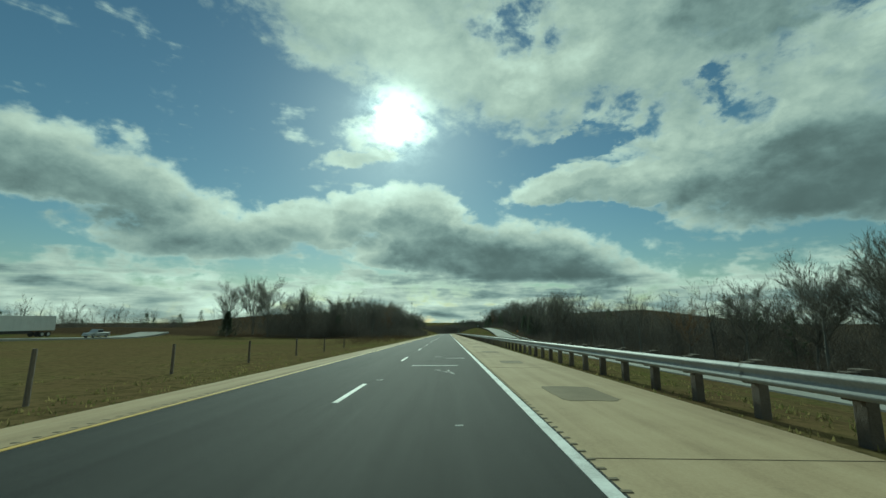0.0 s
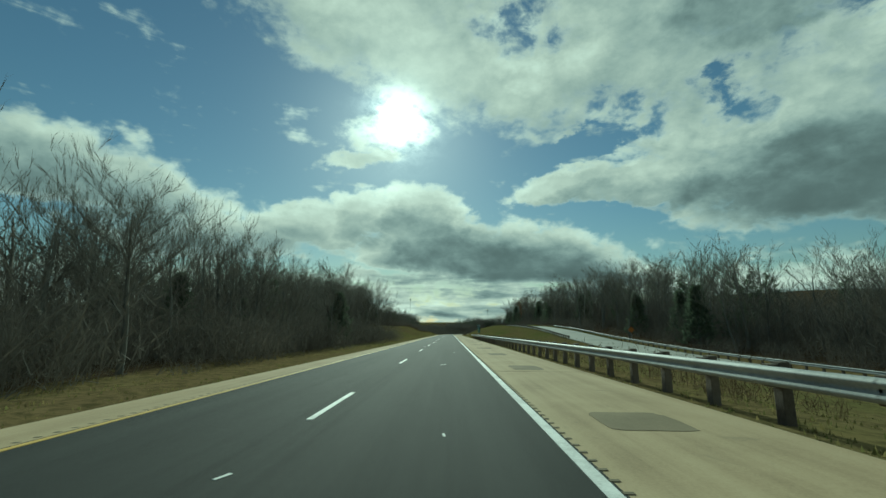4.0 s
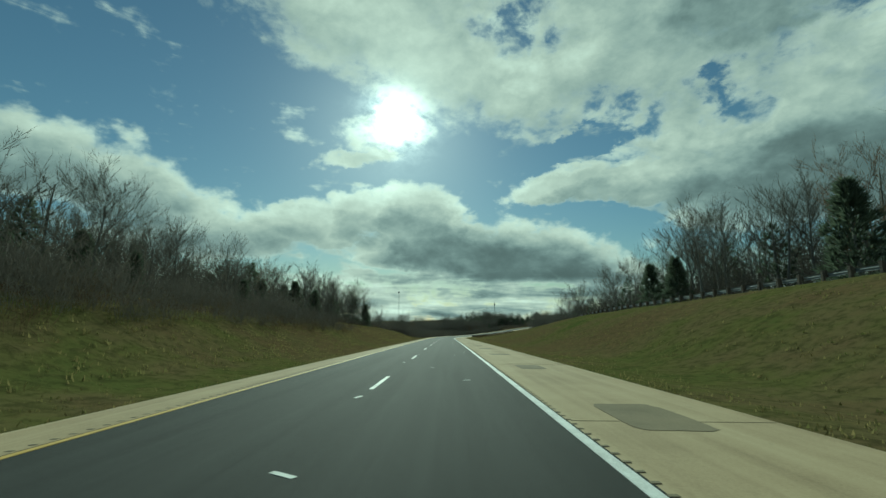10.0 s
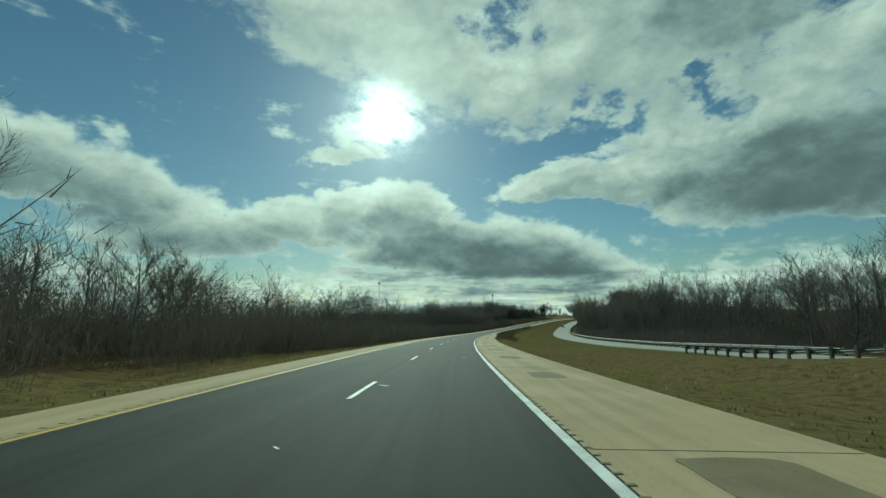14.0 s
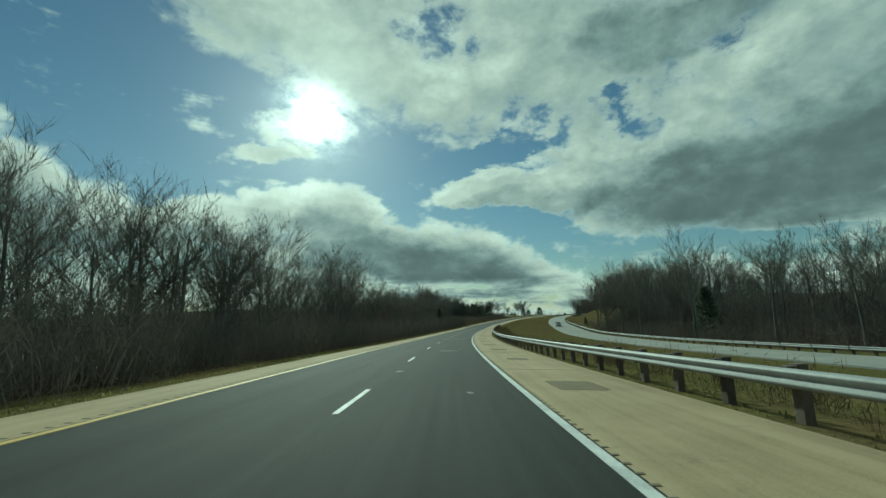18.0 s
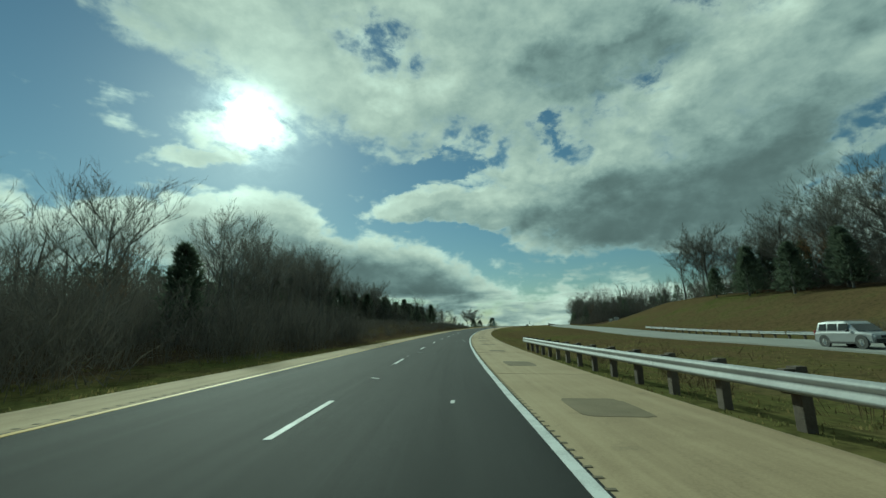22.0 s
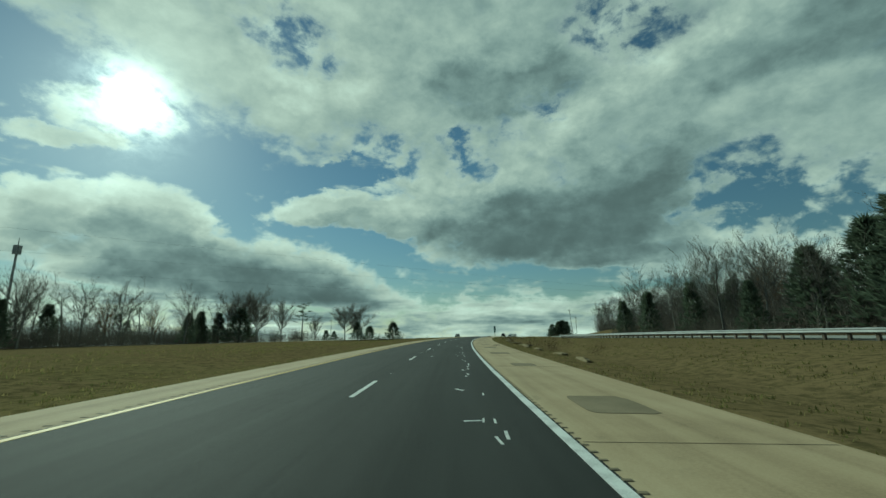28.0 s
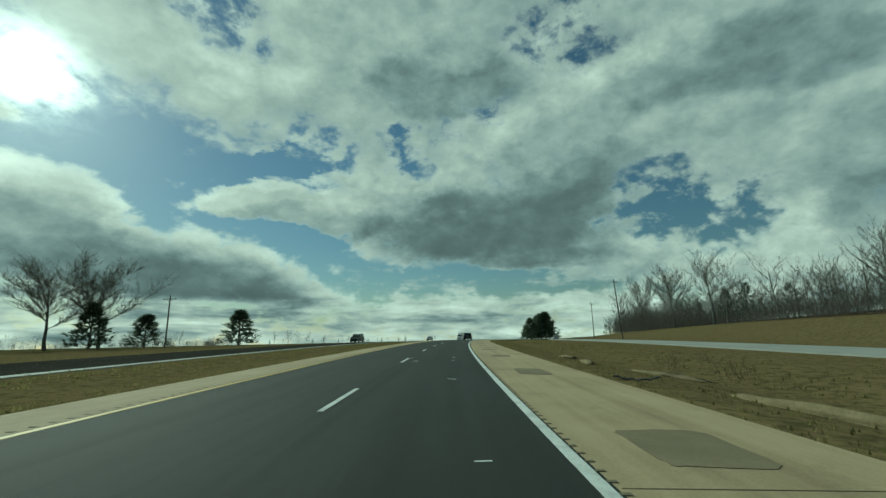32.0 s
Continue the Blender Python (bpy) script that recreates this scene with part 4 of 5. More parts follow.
# ---------- painted dashes, patches and marks on the road ----------
M_DARK = material("dark_notch", two((0.05, 0.045, 0.035), (0.10, 0.085, 0.06), 2.0, 30.0), 0.9)
M_SKID = material("worn_shoulder_track", two((0.13, 0.11, 0.075), (0.21, 0.175, 0.115), 0.6, 25.0), 0.9, spec=0.2)
M_TYRE = material("tyre_rubber", two((0.012, 0.012, 0.012), (0.03, 0.03, 0.03), 5.0, 60.0), 0.8)


def pad(name, w, length, h, mat):
    return mesh_of(name, *slab(w, length, h), mat)


def slab(w, n, h):
    v = [(x * w / 2, y * n / 2, z) for z in (0, h) for x, y in ((-1, -1), (1, -1), (1, 1), (-1, 1))]
    return v, [(4, 5, 6, 7), (0, 1, 5, 4), (1, 2, 6, 5), (2, 3, 7, 6), (3, 0, 4, 7)]


def on_road(l):
    """Height of the asphalt's surface at l over the road's line."""
    return -0.155 * max(0.0, -1.98 - l) / 3.7


DASH = pad("lane_dash", 0.11, 3.05, 0.006, M_WHITE)
for k in range(-3, 112):
    s = 8.63 + 1.52 + 12.19 * k
    ob = new("lane_dash", DASH)
    ob.matrix_world = lie(s, -1.98, on_road(-1.98) + 0.002)
    tagged(ob, "white painted lane dash on asphalt", "road marking", "lane dashes", "structure")
def blot(seed, w, n, h):
    """A flat worn blot with an uneven rounded outline."""
    r = random.Random(seed)
    out = []
    for i in range(28):
        t = 2 * math.pi * i / 28
        c, d = math.cos(t), math.sin(t)
        k = r.uniform(0.95, 1.04)
        out.append((math.copysign(abs(c) ** 0.3, c) * w / 2 * k, math.copysign(abs(d) ** 0.3, d) * n / 2 * k))
    v = [(x, y, 0) for x, y in out] + [(x, y, h) for x, y in out]
    f = [tuple(range(28, 56))] + [(i, (i + 1) % 28, 28 + (i + 1) % 28, 28 + i) for i in range(28)]
    return mesh_of("shoulder_patch", v, f, M_PATCH)


PATCHES = [blot(k, 1.15, 1.9, 0.003) for k in range(5)]
for k in range(0, 118):
    s = 316.2 + 10.2 * (k - 31)
    ob = new("shoulder_patch", PATCHES[k * 3 % 5])
    ob.matrix_world = lie(s, 3.2, -0.0115) @ Matrix.Diagonal((1 + 0.12 * math.sin(k * 2.3), 1 + 0.25 * math.sin(k * 1.7), 1, 1))
    tagged(ob, "darker worn patch in the tan shoulder", "pavement patch", "shoulder patches", "structure")
BAR = pad("cross_mark", 1.9, 0.12, 0.005, M_WHITE)
for s, l, w in ((18, -0.3, 1.0), (23, 0.6, 0.5), (671, -0.9, 1.8), (682, 0.9, 0.6), (640, -0.4, 0.6)):
    ob = new("cross_mark", BAR)
    ob.matrix_world = lie(s, l, on_road(l) + 0.003) @ Matrix.Diagonal((w, 1, 1, 1))
    tagged(ob, "thin white mark across the lane", "road marking", "cross marks", "structure")


def strokes(name, label, places, mat, w, n, h=0.004):
    """Many small flat pieces on the road, joined."""
    V, F = [], []
    for s, l, dz, k, spin in places:
        v, f = slab(w * k, n * k, h)
        m = lie(s, l, dz, spin)
        b = len(V)
        V += [tuple(m @ Vector(p)) for p in v]
        F += [tuple(i + b for i in q) for q in f]
    return tagged(new(name, mesh_of(name, V, F, mat)), label, "road wear", kind="stuff")


rr = random.Random(8)
strokes("rumble_strip", "milled rumble notches beside the white edge line", [(k * 0.32 - 20, 1.775, 0.001, 1.0, 0) for k in range(3900)], M_SKID, 0.10, 0.06)
strokes("rumble_strip_left", "milled rumble notches beside the yellow edge line", [(k * 0.32 - 20, -5.84, -crown(k * 0.32 - 20) * 1.04 - 0.004, 1.0, 0) for k in range(3900)], M_SKID, 0.10, 0.06)
strokes("tar_flecks", "pale flecks and worn paint scraps on asphalt", [(rr.uniform(-10, 1250), l, on_road(l) + 0.002, rr.uniform(0.4, 1.6), rr.uniform(0, 180)) for l in [rr.choice((-2.0, -1.8, 0.4, rr.uniform(-1.9, 1.2))) + rr.gauss(0, 0.15) for _ in range(260)]], M_WHITE, 0.05, 0.22)
strokes("worn_old_paint", "old worn lane paint beside the new dashes", [(940 + rr.uniform(0, 190), -2.3 + rr.gauss(0, 0.08), on_road(-2.3) + 0.002, rr.uniform(0.6, 1.4), rr.gauss(0, 6)) for _ in range(120)] + [(935 + rr.uniform(0, 60), 0.75 + rr.gauss(0, 0.1), 0.0, rr.uniform(0.6, 1.3), rr.gauss(0, 6)) for _ in range(50)], M_WHITE, 0.04, 0.40)
tagged(ribbon("skid_mark", 806, 820, 2.82, 2.93, -0.004, -0.006, M_PATCH, thick=0.012), "faint tyre skid on the shoulder", "skid mark", kind="structure")
tagged(ribbon("skid_mark", 803, 816, 3.27, 3.35, -0.008, -0.010, M_PATCH, thick=0.012), "faint tyre skid on the shoulder", "skid mark", kind="structure")
for k in range(0, 96):
    s = 5 + 12.19 * k
    ob = new("shoulder_joint", pad("joint", 3.2, 0.014, 0.004, M_PATCH) if k == 0 else bpy.data.meshes["joint"])
    ob.matrix_world = lie(s, 3.4, -0.0155)
    tagged(ob, "dark joint across the concrete shoulder", "joint", "shoulder joints", "structure")

# ---------- guard rails ----------
W = [(0.0, -0.155), (0.03, -0.150), (0.075, -0.105), (0.08, -0.075), (0.02, -0.025), (0.02, 0.025), (0.08, 0.075), (0.075, 0.105), (0.03, 0.150), (0.0, 0.155)]


def beam_mesh(length):
    v, f = [], []
    for y in (-length / 2, length / 2):
        v += [(-x, y, z) for x, z in W] + [(-x + 0.008, y, z) for x, z in W]
    n = len(W)
    for i in range(n - 1):
        f.append((i, i + 1, 2 * n + i + 1, 2 * n + i))
        f.append((n + i + 1, n + i, 3 * n + i, 3 * n + i + 1))
    for i in (0, n - 1):
        f.append((i, 2 * n + i, 3 * n + i, n + i))
    return mesh_of("rail_beam", v, f, M_STEEL, True)


BEAM = beam_mesh(3.86)
bm = box(0, 0, 0.04, 0.17, 0.20, 1.55, 0.012)
RAIL_POST = bpy.data.meshes.new("rail_post")
bm.to_mesh(RAIL_POST), bm.free(), RAIL_POST.materials.append(M_POST)
bm = box(0, 0, 0, 0.20, 0.15, 0.36, 0.01)
RAIL_BLOCK = bpy.data.meshes.new("rail_block")
bm.to_mesh(RAIL_BLOCK), bm.free(), RAIL_BLOCK.materials.append(M_POST)
bm = rod((0, 0, 0), (-0.018, 0, 0), 0.022, 0.018, 6)
RAIL_BOLT = bpy.data.meshes.new("rail_bolt")
bm.to_mesh(RAIL_BOLT), bm.free(), RAIL_BOLT.materials.append(M_STEEL)


def guard_rail(s0, s1, l, base, side, label, pitch=1.905, top=0.56):
    """side: -1 when the beam faces towards smaller l."""
    root = new("guard_rail")
    m0 = at(s0, l, base(s0))
    root.matrix_world = m0
    inv = m0.inverted()
    n = int((s1 - s0) / pitch)
    turn_side = 0 if side < 0 else 180
    for i in range(n + 1):
        s = s0 + i * pitch
        m = at(s, l, base(s), turn_side)
        p = new("post", RAIL_POST)
        p.parent, p.matrix_local = root, inv @ m @ pose(0.20, 0, 0)
        q = new("block", RAIL_BLOCK)
        q.parent, q.matrix_local = root, inv @ m @ pose(0.05, 0, top)
        if i % 2 == 0 and i < n:
            mid = at(s + pitch, l, base(s + pitch), turn_side)
            rise = math.degrees(math.atan2(at(s + 2 * pitch, l, base(s + 2 * pitch)).translation.z - at(s, l, base(s)).translation.z, 2 * pitch))
            c = new("beam", BEAM)
            c.parent, c.matrix_local = root, inv @ mid @ pose(-0.05, 0, top, rise if side < 0 else -rise, 0, 0)
    # rounded end shoes
    for s, k in ((s0, -1), (s0 + n * pitch, 1)):
        e = box(0, 0, 0, 0.05, 0.30, 0.31, 0.02)
        o = part("end_shoe", e, M_STEEL, root)
        o.matrix_local = inv @ at(s, l, base(s), turn_side) @ pose(-0.08, 0.15 * k * (1 if side < 0 else -1), top)
    return tagged(root, label, "guard rail", "guard rails")


def main_base(s):
    return float(knots(s, [(240, 0.07), (557, 0.03)]))


def front_base(s):
    return float(frontage(s)) - 0.05


guard_rail(-38, 240, 5.45, main_base, -1, "galvanised steel guard rail on dark wooden posts beside the shoulder", top=0.60)
guard_rail(557, 779, 5.45, main_base, -1, "galvanised steel guard rail on dark wooden posts beside the shoulder", top=0.60)
guard_rail(224, 524, 24.4, front_base, 1, "steel guard rail along the near edge of the frontage road")
guard_rail(130, 275, 33.7, front_base, -1, "steel guard rail along the far edge of the frontage road")
guard_rail(515, 829, 33.7, front_base, -1, "steel guard rail along the far edge of the frontage road", 2.1)
guard_rail(930, 1082, 24.4, front_base, -1, "bright steel guard rail along the near edge of the frontage road")

# ---------- mile signs ----------
M_GREEN = material("green_sign_sheeting", two((0.005, 0.12, 0.078), (0.01, 0.15, 0.10), 3.0, 40.0), 0.45)
M_LETTER = material("white_sign_sheeting", two((0.68, 0.70, 0.68), (0.80, 0.82, 0.80), 3.0, 40.0), 0.45)
M_SHIELD = material("blue_sign_sheeting", two((0.02, 0.04, 0.16), (0.03, 0.05, 0.20), 3.0, 40.0), 0.45)
M_RED = material("red_sign_sheeting", two((0.28, 0.02, 0.02), (0.34, 0.03, 0.03), 3.0, 40.0), 0.45)
M_WOOD = material("pale_wood_post", two((0.20, 0.16, 0.10), (0.32, 0.26, 0.17), 2.0, 25.0), 0.85, bump=0.3, bump_scale=40)


def letters(text, size, parent, x, z, y, mat):
    cu = bpy.data.curves.new("lettering", "FONT")
    cu.body, cu.size, cu.align_x, cu.align_y, cu.extrude = text, size, "CENTER", "CENTER", 0.002
    tmp = bpy.data.objects.new("lettering", cu)
    scene.collection.objects.link(tmp)
    bpy.context.view_layer.update()
    me = bpy.data.meshes.new_from_object(tmp.evaluated_get(bpy.context.evaluated_depsgraph_get()))
    bpy.data.objects.remove(tmp)
    me.materials.clear()
    me.materials.append(mat)
    ob = new("lettering", me)
    ob.parent, ob.matrix_local = parent, pose(x, y, z, 90, 0, 0)
    return ob


def mile_sign(s, l, number, tenth, lean, yaw, rise):
    root = new("mile_sign")
    m = at(s, l, rise, yaw)
    root.matrix_world = m @ pose(0, 0, 0, 0, lean, 0)
    part("post", box(0, 0.05, 0.9, 0.10, 0.09, 2.6, 0.008), M_WOOD, root, "pale wooden post")
    panel = part("panel", box(0, 0, 2.03, 0.46, 0.006, 1.20, 0.002), M_GREEN, root)
    small = part("tenth_panel", box(0, -0.001, 1.25, 0.46, 0.006, 0.34, 0.002), M_GREEN, root)
    for z, h, p in ((2.03, 1.20, panel), (1.25, 0.34, small)):
        for cx, cz, w, hh in ((-0.215, z, 0.014, h - 0.03), (0.215, z, 0.014, h - 0.03), (0, z - h / 2 + 0.02, 0.43, 0.014), (0, z + h / 2 - 0.02, 0.43, 0.014)):
            part("border", box(cx, -0.0055, cz, w, 0.003, hh), M_LETTER, p)
    sh = bmesh.new()
    pts = [(-0.13, 0.13), (0, 0.16), (0.13, 0.13), (0.15, 0.0), (0.09, -0.12), (0, -0.17), (-0.09, -0.12), (-0.15, 0.0)]
    vs = [sh.verts.new((x, -0.007, 2.24 + z)) for x, z in pts]
    sh.faces.new(vs)
    part("shield", sh, M_SHIELD, panel, "blue route shield")
    part("shield_band", box(0, -0.008, 2.355, 0.25, 0.003, 0.05), M_RED, panel, "red band")
    letters("WEST", 0.17, panel, 0, 2.52, -0.008, M_LETTER)
    letters("44", 0.20, panel, 0, 2.23, -0.010, M_LETTER)
    letters("MILE", 0.19, panel, 0, 1.92, -0.008, M_LETTER)
    letters(number, 0.30, panel, 0, 1.62, -0.008, M_LETTER)
    letters(tenth, 0.28, small, 0.04, 1.25, -0.008, M_LETTER)
    return tagged(root, "leaning green mile sign with white letters on a wooden post", "road sign", "mile signs")


mile_sign(220.5, 5.95, "93", ".0", -3.0, -6, 0.15)
mile_sign(867, 5.6, "92", "6", -2.5, -6, 0.32)
mile_sign(1060.4, 5.75, "92", ".4", 0.5, -6, 0.32)
root = new("delineator_sign")
m = at(328, 23.3)
m.translation.z = ground_z(328, 23.3)
root.matrix_world = m
part("post", rod((0, 0, -0.3), (0, 0, 1.9), 0.03), M_STEEL, root)
part("disc", rod((0, -0.03, 1.7), (0, -0.04, 1.7), 0.33, 0.33, 20), M_LETTER, root, "pale round plate")
part("bar", box(0, -0.045, 1.7, 0.12, 0.006, 0.42), M_DARK, root, "dark upright bar")
tagged(root, "small round pale sign on a thin steel post", "road sign")

# ---------- fence posts, poles, wires and masts ----------
bm = rod((0, 0, -0.3), (0.02, 0, 1.25), 0.065, 0.055, 7)
FENCE = bpy.data.meshes.new("fence_post")
bm.to_mesh(FENCE), bm.free(), FENCE.materials.append(M_POST)
for s, l in ((10, -9.4), (18, -11.2), (24.5, -11.0), (31, -10.6), (38, -10.6), (46, -10.8), (1180, -32), (1190, -32.4), (1201, -32.2), (1212, -32.6), (1222, -32.2)):
    ob = new("fence_post", FENCE)
    ob.matrix_world = at(s, l, 0, s * 7)
    ob.matrix_world.translation.z = ground_z(s, l)
    ob.location.z = ground_z(s, l)
    tagged(ob, "weathered wooden fence post in the grass", "fence post", "fence posts")
M_INSUL = material("insulator_grey", two((0.25, 0.27, 0.28), (0.35, 0.37, 0.38), 4.0, 40.0), 0.4)


def utility_pole(s, l, height, lean=0.0, spin=0.0):
    root = new("utility_pole")
    m = at(s, l, 0, spin)
    m.translation.z = ground_z(s, l)
    root.matrix_world = m @ pose(0, 0, 0, 0, lean, 0)
    part("pole", rod((0, 0, -0.5), (0, 0, height), 0.15, 0.10, 10), M_POST, root)
    part("crossarm", box(0, -0.12, height - 0.7, 2.3, 0.10, 0.12, 0.01), M_POST, root)
    for x in (-1.0, -0.45, 0.45, 1.0):
        part("insulator", rod((x, -0.12, height - 0.64), (x, -0.12, height - 0.46), 0.05, 0.03), M_INSUL, root)
    for x in (-0.5, 0.5):
        part("brace", rod((x, -0.14, height - 0.72), (0, -0.12, height - 1.3), 0.02), M_STEEL, root)
    return tagged(root, "weathered wooden utility pole with a crossarm", "utility pole", "utility poles")


utility_pole(1154, -84, 10.6, 0, 10)
utility_pole(1158.5, -52.5, 9.4, 0, 10)
utility_pole(1240.5, 38.5, 12.4, 0, 40)
utility_pole(1193.5, 36.5, 14.4, -5, 40)
utility_pole(1145, 98, 8.5, 0, 20)
utility_pole(1025, -138, 30.5, 0, 20)


def wire(a, b, sag, r=0.011):
    cu = bpy.data.curves.new("overhead_wire", "CURVE")
    cu.dimensions, cu.bevel_depth, cu.bevel_resolution = "3D", r, 1
    sp = cu.splines.new("POLY")
    sp.points.add(20)
    for i in range(21):
        f = i / 20
        p = Vector(a).lerp(Vector(b), f) - Vector((0, 0, sag * 4 * f * (1 - f)))
        sp.points[i].co = (*p, 1)
    cu.materials.append(M_TYRE)
    tagged(new("overhead_wire", cu), "thin dark overhead wire between poles", "wire", "overhead wires")


def spot(s, l, z):
    x, y = plan(s, l)
    return float(x), float(y), float(road_z(s)) + z


for k, (za, zb) in enumerate(((31.0, 12.5), (24.6, 12.0), (20.2, 8.6))):
    wire(spot(1025 - k * 0.4, -138, za), spot(1145 + k * 0.4, 98, zb), 0.5)
for k in (-1.0, 1.0):
    wire(spot(1193.5, 36.5 + k, 13.9), spot(1240.5, 38.5 + k, 12.3), 0.5)


def mast(x, y, top, width):
    """A tall tapered steel mast with a ring of lamps or aerials at its head."""
    root = new("radio_mast")
    root.location = (x, y, -26.0)
    height = top + 26.0
    part("pole", rod((0, 0, 0), (0, 0, height), 0.5, 0.32, 10), M_STEEL, root)
    part("platform", rod((0, 0, height - 2.6), (0, 0, height - 2.2), width, width, 12), M_STEEL, root)
    for i in range(9):
        a = i * 0.698
        part("aerial", box(math.cos(a) * width, math.sin(a) * width, height - 1.2, 0.5, 0.5, 3.0, 0.06), M_STEEL, root)
    part("spike", rod((0, 0, height), (0, 0, height + 3.0), 0.18, 0.08, 6), M_STEEL, root)
    tagged(root, "far grey steel mast above the woods", "radio mast", "radio masts")


mast(-106, 1270, 54, 1.9)
mast(86, 1120, 22, 0.9)

# ---------- vehicles ----------
M_GLASS = material("dark_car_glass", two((0.010, 0.012, 0.013), (0.02, 0.022, 0.024), 2.0, 20.0), 0.06, spec=0.6)
M_RIM = material("alloy_rim", two((0.45, 0.46, 0.47), (0.6, 0.61, 0.62), 3.0, 30.0), 0.3, metal=0.8)
M_TRIM = material("black_plastic_trim", two((0.018, 0.018, 0.018), (0.035, 0.035, 0.035), 6.0, 60.0), 0.6)
M_HEAD = material("headlight_glass", two((0.55, 0.57, 0.6), (0.75, 0.77, 0.8), 6.0, 40.0), 0.12)
M_TAIL = material("tail_light_red", two((0.25, 0.01, 0.01), (0.35, 0.02, 0.02), 6.0, 40.0), 0.2)
M_PLATE = material("plate_white", two((0.5, 0.5, 0.5), (0.6, 0.6, 0.6), 6.0, 40.0), 0.5)


def car_paint(name, c):
    return material(name, two(tuple(v * 0.85 for v in c), c, 1.0, 30.0), 0.28, metal=0.25, spec=0.6)


def loft(sections, caps=True):
    """A closed skin through rings of points of equal length."""
    bm = bmesh.new()
    rings = [[bm.verts.new(p) for p in r] for r in sections]
    for r, q in zip(rings, rings[1:]):
        for i in range(len(r)):
            j = (i + 1) % len(r)
            bm.faces.new((r[i], r[j], q[j], q[i]))
    if caps:
        bm.faces.new(rings[0][::-1])
        bm.faces.new(rings[-1])
    bmesh.ops.recalc_face_normals(bm, faces=bm.faces)
    return bm


def ring(y, half, z0, z1, tuck=0.06):
    return [(-half + tuck, y, z0), (half - tuck, y, z0), (half, y, z0 + 0.15), (half, y, z1 - 0.12), (half - 0.08, y, z1), (-half + 0.08, y, z1), (-half, y, z1 - 0.12), (-half, y, z0 + 0.15)]


def wheel(parent, x, y, r, w):
    bm = rod((x - w / 2, y, r), (x + w / 2, y, r), r, r, 22)
    bmesh.ops.bevel(bm, geom=[e for e in bm.edges if len(e.link_faces) == 2 and any(len(f.verts) > 4 for f in e.link_faces)], offset=0.04, segments=2, affect="EDGES")
    tyre = part("wheel", bm, M_TYRE, parent)
    out = 1 if x > 0 else -1
    part("rim", rod((x + out * (w / 2 - 0.02), y, r), (x + out * (w / 2 + 0.012), y, r), r * 0.62, r * 0.56, 18), M_RIM, tyre)
    for k in range(5):
        a = k * 1.2566
        part("spoke", rod((x + out * (w / 2 + 0.016), y, r), (x + out * (w / 2 + 0.016), y + math.cos(a) * r * 0.52, r + math.sin(a) * r * 0.52), 0.03, 0.02, 4), M_RIM, tyre)


